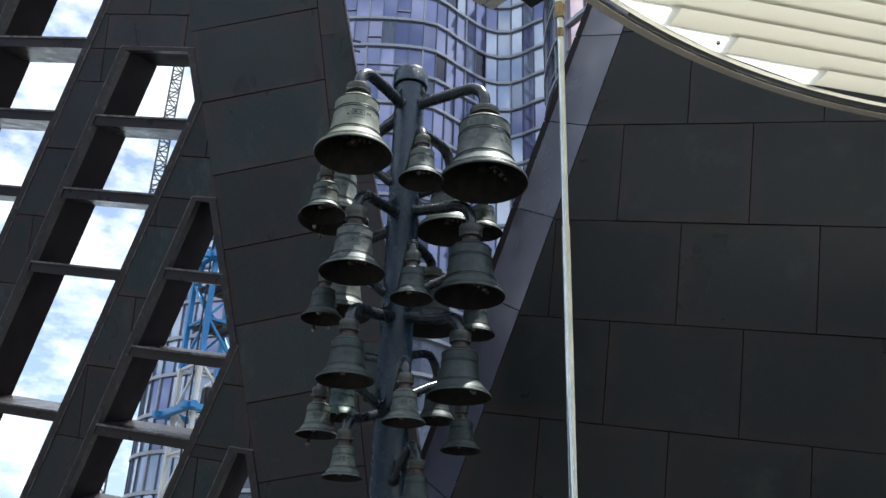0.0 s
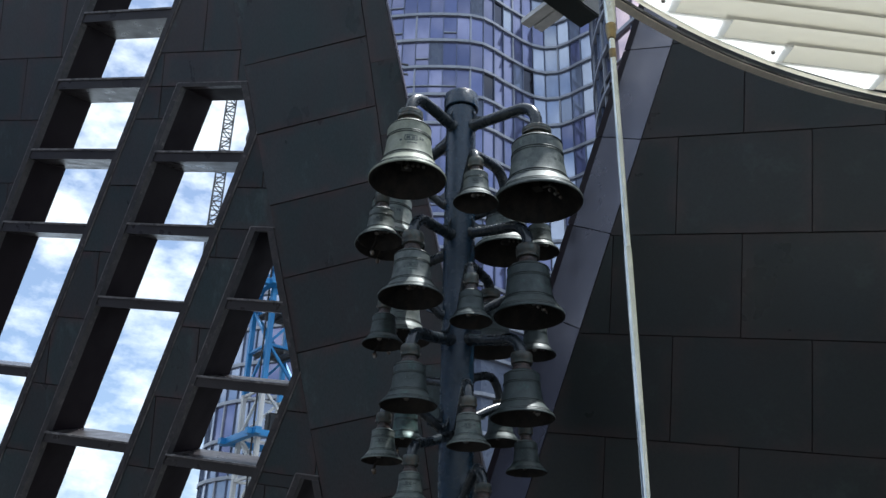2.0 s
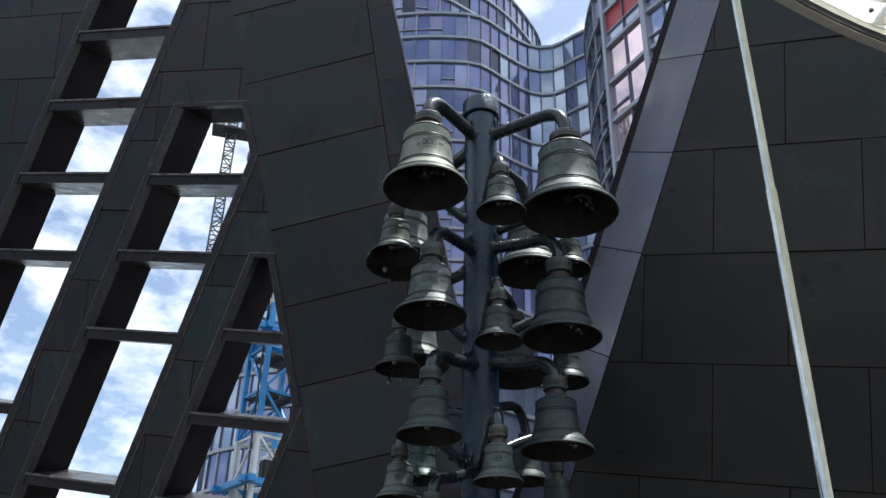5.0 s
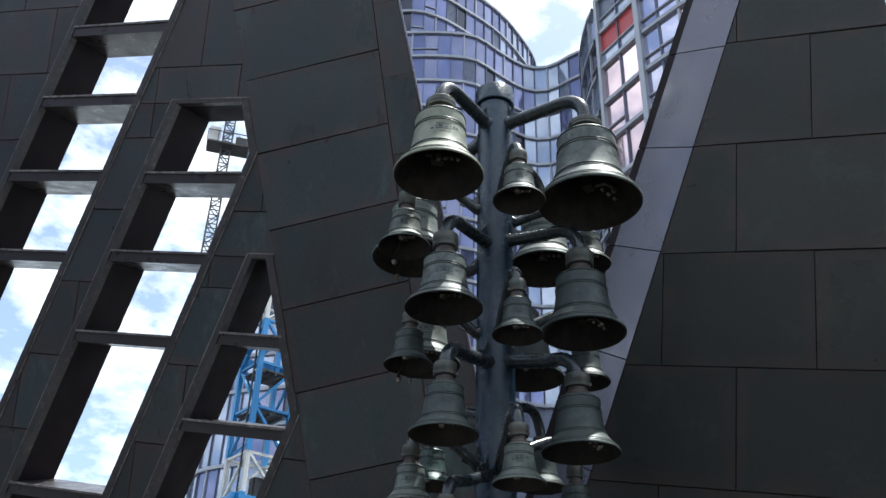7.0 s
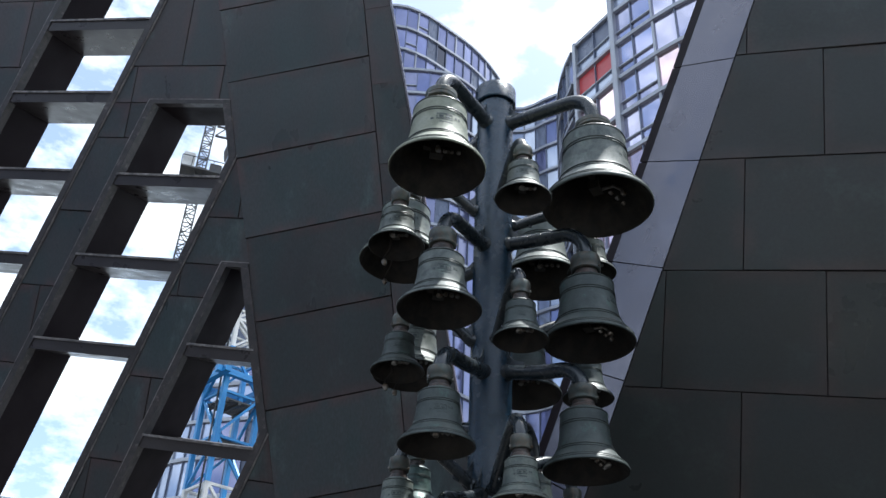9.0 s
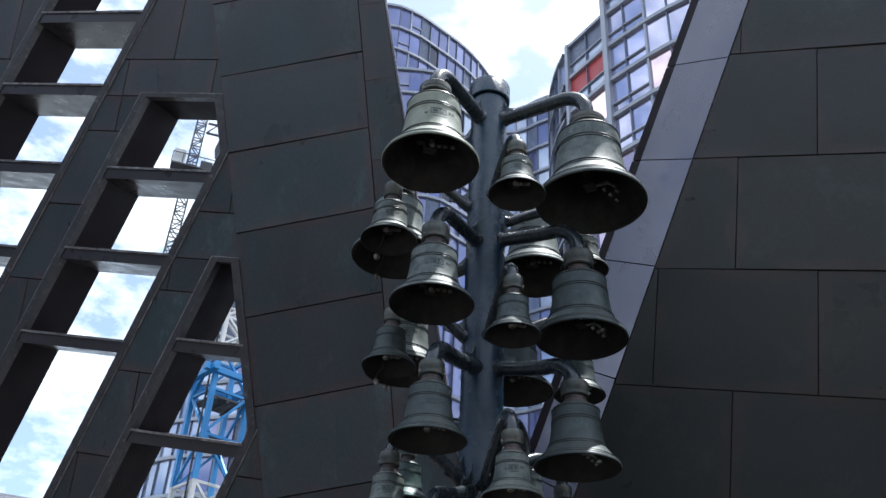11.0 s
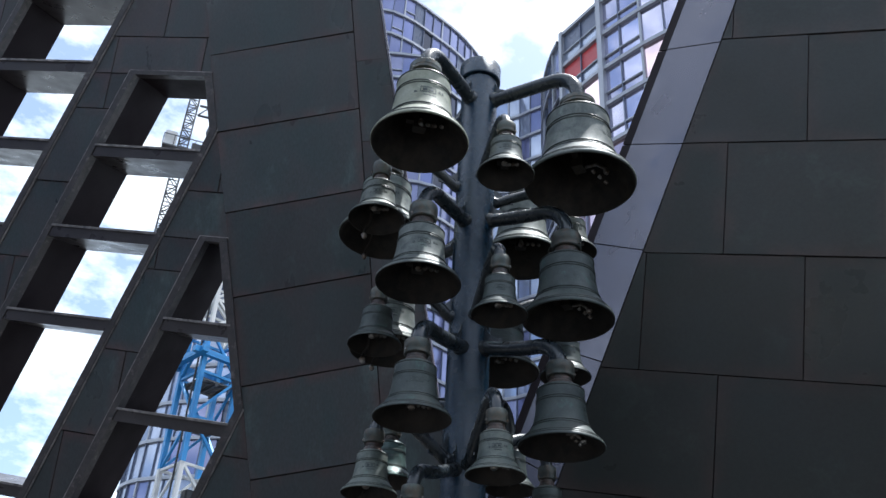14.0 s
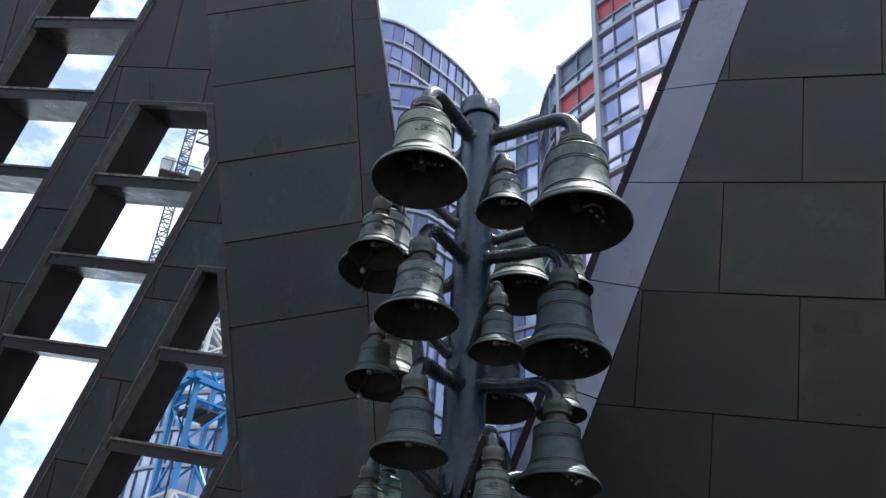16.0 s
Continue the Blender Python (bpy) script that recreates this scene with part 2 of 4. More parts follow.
PANE = glass("blue-violet coated glass", (0.235, 0.255, 0.430))
PANE_LIGHT = glass("clear sky-lit glass", (0.40, 0.46, 0.60))
PANE_DARK = glass("dark open window", (0.045, 0.050, 0.075))
# Pink cloud reflection put into the tint of the glass.
PANE_CLOUD_TINT = glass("mirror glass tinted as pink cloud reflection", (0.74, 0.58, 0.63), 0.03, 0.8, 0.9)
PANE_PINK = glass("rose-tinted mirror glass", (0.54, 0.54, 0.70), 0.03, 0.7, 0.85)

LOUVRE = bpy.data.materials.new("opal polycarbonate")
LOUVRE.use_nodes = True
lb = LOUVRE.node_tree.nodes["Principled BSDF"]
lb.inputs["Base Color"].default_value = (0.80, 0.80, 0.75, 1)
lb.inputs["Roughness"].default_value = 0.35
lt = LOUVRE.node_tree.nodes.new("ShaderNodeBsdfTranslucent")
lt.inputs["Color"].default_value = (0.76, 0.74, 0.67, 1)
lx = LOUVRE.node_tree.nodes.new("ShaderNodeMixShader")
lx.inputs["Fac"].default_value = 0.58
ln = LOUVRE.node_tree.nodes.new("ShaderNodeTexNoise")
ln.inputs["Scale"].default_value = 25.0
lv = LOUVRE.node_tree.nodes.new("ShaderNodeBump")
lv.inputs["Strength"].default_value = 0.05
LOUVRE.node_tree.links.new(ln.outputs["Fac"], lv.inputs["Height"])
LOUVRE.node_tree.links.new(lv.outputs["Normal"], lb.inputs["Normal"])
LOUVRE.node_tree.links.new(lb.outputs["BSDF"], lx.inputs[1])
LOUVRE.node_tree.links.new(lt.outputs["BSDF"], lx.inputs[2])
LOUVRE.node_tree.links.new(lx.outputs["Shader"], LOUVRE.node_tree.nodes["Material Output"].inputs["Surface"])


PLATE = LOUVRE.copy()
PLATE.name = "thin white end plate"
PLATE.node_tree.nodes["Mix Shader"].inputs["Fac"].default_value = 0.85
PLATE.node_tree.nodes["Translucent BSDF"].inputs["Color"].default_value = (0.97, 0.97, 0.95, 1)

# ---- small builders ----
def mesh_of(bm, mat, name="mesh", smooth=True):
    me = bpy.data.meshes.new(name)
    bmesh.ops.recalc_face_normals(bm, faces=bm.faces)
    bm.to_mesh(me)
    bm.free()
    me.materials.append(mat)
    if smooth:
        me.shade_auto_smooth(angle=radians(40)) if hasattr(me, "shade_auto_smooth") else None
        for p in me.polygons:
            p.use_smooth = True
        me.set_sharp_from_angle(angle=radians(35))
    return me


def part(name, bm, mat, parent=None, label="", at=None, smooth=True):
    ob = new(name, mesh_of(bm, mat, name, smooth))
    if parent is not None:
        ob.parent = parent
    if at is not None:
        ob.matrix_basis = at
    if label:
        tagged(ob, label)
    return ob


def thing(name, at, label, category, group="", kind=""):
    ob = new(name)
    ob.empty_display_size = 0.1
    ob.matrix_basis = at
    return tagged(ob, label, category, group, kind)


def lathe(bm, profile, segments=48, z0=0.0, close=False):
    """Turns a profile of (radius, height) about z."""
    rings = []
    for r, z in profile:
        if r < 1e-5:
            rings.append([bm.verts.new((0, 0, z + z0))])
        else:
            rings.append([bm.verts.new((r * math.cos(2 * math.pi * i / segments), r * math.sin(2 * math.pi * i / segments), z + z0)) for i in range(segments)])
    pairs = list(zip(rings, rings[1:])) + ([(rings[-1], rings[0])] if close else [])
    for a, b in pairs:
        for i in range(segments):
            j = (i + 1) % segments
            if len(a) == 1 and len(b) == 1:
                continue
            if len(a) == 1:
                bm.faces.new((a[0], b[i], b[j]))
            elif len(b) == 1:
                bm.faces.new((a[i], a[j], b[0]))
            else:
                bm.faces.new((a[i], a[j], b[j], b[i]))
    return bm


def tube(bm, path, radius, segments=16, caps=True):
    """Sweeps a round tube along a list of points."""
    pts = [Vector(p) for p in path]
    rings = []
    ref = None
    for i, p in enumerate(pts):
        d = (pts[min(i + 1, len(pts) - 1)] - pts[max(i - 1, 0)]).normalized()
        if ref is None:
            ref = d.orthogonal().normalized()
        ref = (ref - d * ref.dot(d)).normalized()
        side = d.cross(ref)
        r = radius[i] if isinstance(radius, (list, tuple)) else radius
        rings.append([bm.verts.new(p + r * (math.cos(2 * math.pi * k / segments) * ref + math.sin(2 * math.pi * k / segments) * side)) for k in range(segments)])
    for a, b in zip(rings, rings[1:]):
        for k in range(segments):
            j = (k + 1) % segments
            bm.faces.new((a[k], a[j], b[j], b[k]))
    if caps:
        bm.faces.new(rings[0][::-1])
        bm.faces.new(rings[-1])
    return bm


def box(bm, lo, hi, m=None):
    vs = [bm.verts.new((x, y, z)) for x in (lo[0], hi[0]) for y in (lo[1], hi[1]) for z in (lo[2], hi[2])]
    if m is not None:
        for v in vs:
            v.co = m @ v.co
    for f in ((0, 1, 3, 2), (4, 6, 7, 5), (0, 4, 5, 1), (2, 3, 7, 6), (0, 2, 6, 4), (1, 5, 7, 3)):
        bm.faces.new([vs[i] for i in f])
    return bm


def bar(bm, a, b, w, h=None, up=(0, 0, 1)):
    """A square bar from a to b."""
    a, b = Vector(a), Vector(b)
    d = (b - a).normalized()
    s = d.cross(Vector(up))
    s = s.normalized() if s.length > 1e-4 else d.orthogonal().normalized()
    t = s.cross(d).normalized()
    h = h or w
    vs = [bm.verts.new(p + s * i * w / 2 + t * j * h / 2) for p in (a, b) for i, j in ((-1, -1), (1, -1), (1, 1), (-1, 1))]
    for f in ((0, 1, 2, 3), (7, 6, 5, 4), (0, 4, 5, 1), (1, 5, 6, 2), (2, 6, 7, 3), (3, 7, 4, 0)):
        bm.faces.new([vs[i] for i in f])
    return bm


def smooth_curve(points, steps):
    """Catmull-Rom through points."""
    p = [Vector(q) for q in points]
    p = [2 * p[0] - p[1]] + p + [2 * p[-1] - p[-2]]
    out = []
    for i in range(1, len(p) - 2):
        for k in range(steps):
            t = k / steps
            out.append(0.5 * ((2 * p[i]) + (p[i + 1] - p[i - 1]) * t + (2 * p[i - 1] - 5 * p[i] + 4 * p[i + 1] - p[i + 2]) * t * t + (3 * p[i] - p[i - 1] - 3 * p[i + 1] + p[i + 2]) * t ** 3))
    out.append(p[-2])
    return out


class Plane:
    """A leaning wall face: a point on it, its level direction u and the direction v up the slope; n points to the square."""

    def __init__(self, c, n):
        self.c, self.n = Vector(c), Vector(n).normalized()
        self.u = Vector((0, 0, 1)).cross(self.n).normalized()
        if self.u.x < 0:
            self.u = -self.u
        self.v = self.n.cross(self.u)
        if self.v.z < 0:
            self.v = -self.v

    def at(self, u, v, out=0.0):
        return self.c + u * self.u + v * self.v + out * self.n


def clip(poly, planes):
    """Cuts a convex polygon of (u, v) by lines a*u + b*v <= c."""
    for a, b, c in planes:
        out = []
        for i, p in enumerate(poly):
            q = poly[(i + 1) % len(poly)]
            fp, fq = a * p[0] + b * p[1] - c, a * q[0] + b * q[1] - c
            if fp <= 0:
                out.append(p)
            if fp * fq < 0:
                t = fp / (fp - fq)
                out.append((p[0] + t * (q[0] - p[0]), p[1] + t * (q[1] - p[1])))
        poly = out
        if len(poly) < 3:
            return []
    return poly


def shrink(poly, d):
    """Moves all edges of a convex polygon inwards by d."""
    area = sum(p[0] * q[1] - q[0] * p[1] for p, q in zip(poly, poly[1:] + poly[:1]))
    if area < 0:
        poly = poly[::-1]
    cuts = []
    for p, q in zip(poly, poly[1:] + poly[:1]):
        ex, ey = q[0] - p[0], q[1] - p[1]
        length = math.hypot(ex, ey)
        if length < 1e-6:
            continue
        a, b = ey / length, -ex / length
        cuts.append((a, b, a * p[0] + b * p[1] - d))
    return clip(poly, cuts)


def slab(bm, pl, poly, front, back):
    """A prism on a plane between two distances from it."""
    f = [bm.verts.new(pl.at(u, v, front)) for u, v in poly]
    b = [bm.verts.new(pl.at(u, v, back)) for u, v in poly]
    bm.faces.new(f)
    bm.faces.new(b[::-1])
    for i in range(len(poly)):
        j = (i + 1) % len(poly)
        bm.faces.new((f[i], b[i], b[j], f[j]))
    return bm


def sheet(pl, poly, parent, mat=COPPER, name="panel", gap=0.0013, proud=0.010, fold=0.0030):
    """One folded metal sheet: a shallow tray with turned edges, slightly dished."""
    inner = shrink(poly, gap)
    if mat is COPPER and random.random() < 0.28:
        mat = COPPER_BROWN
    top = shrink(inner, fold) if inner else []
    if len(top) < 3 or len(top) != len(inner):
        if len(inner) < 3:
            return None
        return part(name, slab(bmesh.new(), pl, inner, proud, -0.02), mat, parent, smooth=False)
    bm = bmesh.new()
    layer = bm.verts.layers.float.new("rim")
    lift = random.uniform(-0.0015, 0.0025)
    su, sv = random.uniform(-0.007, 0.007), random.uniform(-0.010, 0.002)
    mu, mv = sum(p[0] for p in inner) / len(inner), sum(p[1] for p in inner) / len(inner)

    def lean(u, v):
        return max(-0.006, min(0.006, su * (u - mu) + sv * (v - mv)))
    rows = [[bm.verts.new(pl.at(u, v, d + (lean(u, v) if d > 0 else 0.0))) for u, v in ring] for ring, d in ((inner, -0.02), (inner, proud - 0.004 + lift), (top, proud + lift))]
    k = len(inner)
    for a, b in zip(rows, rows[1:]):
        for i in range(k):
            j = (i + 1) % k
            bm.faces.new((a[i], a[j], b[j], b[i])).material_index = 1
    cu, cv = sum(p[0] for p in top) / k, sum(p[1] for p in top) / k
    flat = shrink(top, 0.075)
    if len(flat) != k:
        flat = [(cu + (u - cu) * 0.72, cv + (v - cv) * 0.72) for u, v in top]
    ring = [bm.verts.new(pl.at(u, v, proud + lift + lean(u, v) - random.uniform(0.0, 0.0015))) for u, v in flat]
    for i in range(k):
        j = (i + 1) % k
        bm.faces.new((rows[2][i], rows[2][j], ring[j], ring[i]))
    bm.faces.new(ring)
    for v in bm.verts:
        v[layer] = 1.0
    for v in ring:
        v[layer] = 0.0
    ob = part(name, bm, mat, parent, smooth=False)
    ob.data.materials.append(SEAM)
    return ob


BIG = [(-6, -9), (6, -9), (6, 6), (-6, 6)]

# ---- ground ----
bm = bmesh.new()
box(bm, (-1500, -1500, -0.4), (1500, 1500, 0.0))
tagged(part("ground", bm, PAVING, smooth=False), "grey granite paving of an open city square", "ground", kind="structure")

# ---- left wall: a leaning copper face with slanting window slots ----
LEFT = Plane((-2.616, 6.393, 5.069), (-0.2483, -0.9158, -0.3155))
SLANT, DROP = 0.535, 0.170          # lean of the slots, fall of the crossbars
DEPTH = 0.45


def w_le(x): return (1, -SLANT, x)
def w_ge(x): return (-1, SLANT, -x)
def h_le(x): return (DROP, 1, x)
def h_ge(x): return (-DROP, -1, -x)
def fold_le(d=0.0): return (1, 0.132, 0.70 - d)


TOP_L, LOW_L = 3.4, -6.0
wall_left = new("wall_west")
tagged(wall_left, "dark weathered copper wall leaning over the square, with slanting unglazed window slots", "wall", kind="structure")
bm = bmesh.new()
strips = [
    [w_le(-2.05), h_le(TOP_L), h_ge(LOW_L), (-1, 0, 5.2)],
    [w_ge(-1.05), w_le(-0.619), h_le(1.024), h_ge(LOW_L), fold_le()],
    [w_ge(-1.05), h_ge(1.024), h_le(TOP_L), fold_le()],
    [w_ge(0.31), w_le(0.72), h_le(-0.195), h_ge(LOW_L), fold_le()],
    [w_ge(0.31), h_ge(-0.195), h_le(1.024), fold_le()],
    [w_ge(1.62), w_le(2.04), h_le(-2.10), h_ge(LOW_L), fold_le()],
    [w_ge(1.62), h_ge(-2.10), h_le(-0.195), fold_le()],
    [w_ge(2.95), h_ge(LOW_L), h_le(-2.10), fold_le()],
    [fold_le(), (-1, -0.132, -(0.70 - 0.035)), h_le(1.024), h_ge(LOW_L)],
]
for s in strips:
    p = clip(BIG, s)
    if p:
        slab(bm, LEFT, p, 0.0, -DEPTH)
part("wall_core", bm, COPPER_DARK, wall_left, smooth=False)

# folded sheets between the slots, in staggered courses
COURSE, SHEET_WIDE = 0.587, 0.755
STAGGER = (-0.05, 0.32, -0.115, 0.26, -0.155, 0.17, -0.19, 0.14)
for region in strips[:-1]:
    for row in range(-4, 9):
        hi = 1.912 - COURSE * row
        shift = STAGGER[row] if 0 <= row < 8 else (0.35 if row % 2 else -0.02)
        for k in range(-6, 5):
            g0 = shift + SHEET_WIDE * k
            p = clip(BIG, region + [h_le(hi), h_ge(hi - COURSE), (-1, 0.16, -g0), (1, -0.16, g0 + SHEET_WIDE)])
            if p:
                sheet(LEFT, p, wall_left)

# raised trim round each slot, crossbars through it
columns = [(-2.05, -1.05, 9.0, [2.30, 1.69, 1.072, 0.43, -0.238, -1.52, -2.75]),
           (-0.619, 0.31, 1.024, [0.415, -0.215, -0.855, -2.05, -3.2]),
           (0.72, 1.62, -0.195, [-0.80, -1.445, -2.10, -2.75]),
           (2.04, 2.95, -2.10, [-2.75])]
for wl_, wr_, top, bars in columns:
    region = [w_ge(wl_), w_le(wr_), h_le(min(top, TOP_L)), h_ge(-3.6), fold_le(0.035)]
    border = [w_ge(wl_ - 0.045), w_le(wr_ + 0.045), h_le(min(top + 0.022, TOP_L)), h_ge(-3.6), fold_le(0.004)]
    bits = [[w_le(wl_ + 0.010)], [w_ge(wr_ - 0.010), w_ge(wl_ + 0.011), h_le(top - 0.011)], [w_ge(wl_ + 0.011), w_le(wr_ - 0.011), h_le(top - 0.011), (-1, -0.132, -(0.70 - 0.035 - 0.028))]]
    if top < 5:
        bits.append([h_ge(top - 0.010), w_ge(wl_ + 0.011)])
    for b in bits:
        p = clip(BIG, border + b)
        if p:
            part("slot_trim", slab(bmesh.new(), LEFT, p, 0.024, -0.05), TRIM, wall_left, smooth=False)
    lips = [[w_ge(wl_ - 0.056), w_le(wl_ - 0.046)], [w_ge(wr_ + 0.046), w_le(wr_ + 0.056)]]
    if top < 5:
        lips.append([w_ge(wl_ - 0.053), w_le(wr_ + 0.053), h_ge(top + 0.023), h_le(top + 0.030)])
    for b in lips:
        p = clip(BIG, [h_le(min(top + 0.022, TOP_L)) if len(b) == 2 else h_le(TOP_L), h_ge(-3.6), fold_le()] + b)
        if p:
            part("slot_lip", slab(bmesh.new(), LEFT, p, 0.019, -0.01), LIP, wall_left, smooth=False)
    for h in bars:
        p = clip(BIG, region + [h_le(h + 0.036), h_ge(h - 0.052), w_ge(wl_ + 0.006), w_le(wr_ - 0.006)])
        if p:
            bar_ob = part("crossbar", slab(bmesh.new(), LEFT, shrink(p, 0.001), 0.016, -DEPTH + 0.008), CROSSBAR, wall_left, smooth=False)
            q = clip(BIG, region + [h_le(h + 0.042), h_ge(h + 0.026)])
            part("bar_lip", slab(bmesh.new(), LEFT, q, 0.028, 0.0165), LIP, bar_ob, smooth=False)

# ---- the plain facet beside it, out to its free edge ----
FACET = Plane((-1.803, 6.017, 5.567), (-0.1903, -0.9324, -0.3072))


def facet_uv(p):
    d = Vector(p) - FACET.c
    return d.dot(FACET.u), d.dot(FACET.v)


f0, f1 = facet_uv((-2.315, 5.752, 6.692)), facet_uv((-1.674, 6.565, 3.829))
i0, i1 = (0.683, 1.156), (0.890, -1.20)
o0, o1 = (0.874, 1.125), (1.362, -2.21)


def line(p, q, side):
    """The half-plane to the left (side -1: u below the line) or right of the line from p to q, as a cut."""
    k = (q[0] - p[0]) / (q[1] - p[1])
    return (1 * -side, -k * -side, (p[0] - k * p[1]) * -side)


wall_facet = new("wall_north")
tagged(wall_facet, "broad copper sheets in a leaning column, brown with green bloom", "wall", kind="structure")
bm = bmesh.new()
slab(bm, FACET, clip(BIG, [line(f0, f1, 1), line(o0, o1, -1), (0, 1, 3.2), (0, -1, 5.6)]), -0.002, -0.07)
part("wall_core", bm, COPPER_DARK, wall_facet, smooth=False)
for k in range(-4, 8):
    v0 = 0.606 - 0.6015 * k                     # lower seam of the course; the seams steepen downwards
    tilt0, tilt1 = (0.075 + 0.018 * max(-1, min(4, j)) for j in (k, k - 1))
    top_cut, low_cut = (-tilt1, 1, v0 + 0.6015 - 0.2 * tilt1), (tilt0, -1, -v0 + 0.2 * tilt0)
    p = clip(BIG, [line(f0, f1, 1), line(i0, i1, -1), top_cut, low_cut, (0, 1, 3.2), (0, -1, 5.6)])
    if p:
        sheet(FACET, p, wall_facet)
    v1 = v0 - 0.22
    p = clip(BIG, [line(i0, i1, 1), line(o0, o1, -1), (-0.03, 1, v1 + 0.61), (0.03, -1, -v1), (0, 1, 3.2), (0, -1, 5.6)])
    if p:
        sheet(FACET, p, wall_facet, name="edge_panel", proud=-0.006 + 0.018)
ko = (o1[0] - o0[0]) / (o1[1] - o0[1])
bm = bmesh.new()
a = [(o0[0] + ko * (v - o0[1]), v) for v in (3.2, -5.6)]
slab(bm, FACET, [a[0], (a[0][0] + 0.012, a[0][1]), (a[1][0] + 0.012, a[1][1]), a[1]], 0.016, -0.02)
part("edge_strip", bm, BAND, wall_facet, "thin bright metal edge strip", smooth=False)

# ---- right wall ----
RIGHT = Plane((1.038, 4.663, 4.064), (-0.3337, -0.9145, -0.2288))
TOP_R = 1.62
wall_right = new("wall_east")
tagged(wall_right, "dark leaning copper wall of staggered rectangular sheets", "wall", kind="structure")


def edge_ge(d=0.0): return (-1, 0.462, 0.44 - d)


bm = bmesh.new()
slab(bm, RIGHT, clip([(-6, -9), (7, -9), (7, 6), (-6, 6)], [edge_ge(0.004), (0, 1, TOP_R), (0, -1, 4.6)]), 0.0, -0.22)
part("wall_core", bm, COPPER_DARK, wall_right, smooth=False)
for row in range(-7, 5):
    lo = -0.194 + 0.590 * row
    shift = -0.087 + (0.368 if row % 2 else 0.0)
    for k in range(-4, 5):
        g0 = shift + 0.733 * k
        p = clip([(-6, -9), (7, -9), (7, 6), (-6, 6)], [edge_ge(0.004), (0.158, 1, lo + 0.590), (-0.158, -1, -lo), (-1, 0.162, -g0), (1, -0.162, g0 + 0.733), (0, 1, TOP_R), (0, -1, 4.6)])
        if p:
            sheet(RIGHT, p, wall_right, COPPER_EAST_SHADE, gap=0.0008, fold=0.0022)

# pale return band along its free edge
e_top, e_low = RIGHT.at(-0.44 + 0.462 * TOP_R, TOP_R, 0.012), RIGHT.at(-0.44 + 0.462 * -4.2, -4.2, 0.012)
along = (e_top - e_low).normalized()
back_dir = Vector((-0.215, 0.30, 0.22)).normalized()
bn = along.cross(back_dir).normalized()
if bn.y > 0:
    bn = -bn
band = new("wall_return")
tagged(band, "smooth satin zinc return sheets along the wall edge", "wall", kind="structure")
BW = 0.385
length = (e_top - e_low).length
vs_edge = [-4.2] + [0.432 + 0.5366 * k for k in range(-8, 5) if -4.15 < 0.432 + 0.5366 * k < TOP_R - 0.05] + [TOP_R]
bm_core = bmesh.new()


def strip(bm, d0, d1, w0, w1, front, back):
    """A thin plate on the return face, from d0 to d1 along the edge and w0 to w1 away from it."""
    vs = [bm.verts.new(e_low + along * d + back_dir * w + bn * out) for out in (front, back) for d, w in ((d0, w0), (d1, w0), (d1, w1), (d0, w1))]
    for f in ((0, 1, 2, 3), (7, 6, 5, 4), (0, 4, 5, 1), (1, 5, 6, 2), (2, 6, 7, 3), (3, 7, 4, 0)):
        bm.faces.new([vs[i] for i in f])
    return bm


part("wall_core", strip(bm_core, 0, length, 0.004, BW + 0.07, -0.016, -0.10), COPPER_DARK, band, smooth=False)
for a, b in zip(vs_edge, vs_edge[1:]):
    d0, d1 = (a + 4.2) * 1.1016, (b + 4.2) * 1.1016
    part("panel", strip(bmesh.new(), d0 + 0.003, d1 - 0.003, 0.0, BW, 0.0, -0.014), BAND, band, smooth=False)
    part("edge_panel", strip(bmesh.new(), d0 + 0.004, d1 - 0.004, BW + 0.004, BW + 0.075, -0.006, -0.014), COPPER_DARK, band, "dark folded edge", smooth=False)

# ---- the bell tree ----
PX, PY = -0.27, 4.25
tree = thing("bell_tree", pose(PX, PY, 0), "dark blue-green steel post with curved arms for bells", "sculpture")
PR = 0.082
bm = bmesh.new()
lathe(bm, [(0.0, 0.0), (0.20, 0.0), (0.20, 0.02), (PR + 0.012, 0.035), (PR + 0.004, 0.06), (PR + 0.004, 0.5), (PR, 2.4), (PR, 4.437), (0.0, 4.437)], 56)
part("post", bm, POST, tree, "hammered dark blue-green painted steel post")
bm = bmesh.new()
lathe(bm, [(PR, 4.445), (PR + 0.011, 4.445), (PR + 0.014, 4.449), (PR + 0.014, 4.531), (PR + 0.011, 4.538), (PR + 0.002, 4.542), (0.0, 4.544)], 56)
part("post_cap", bm, POST, tree, "flat round cap")


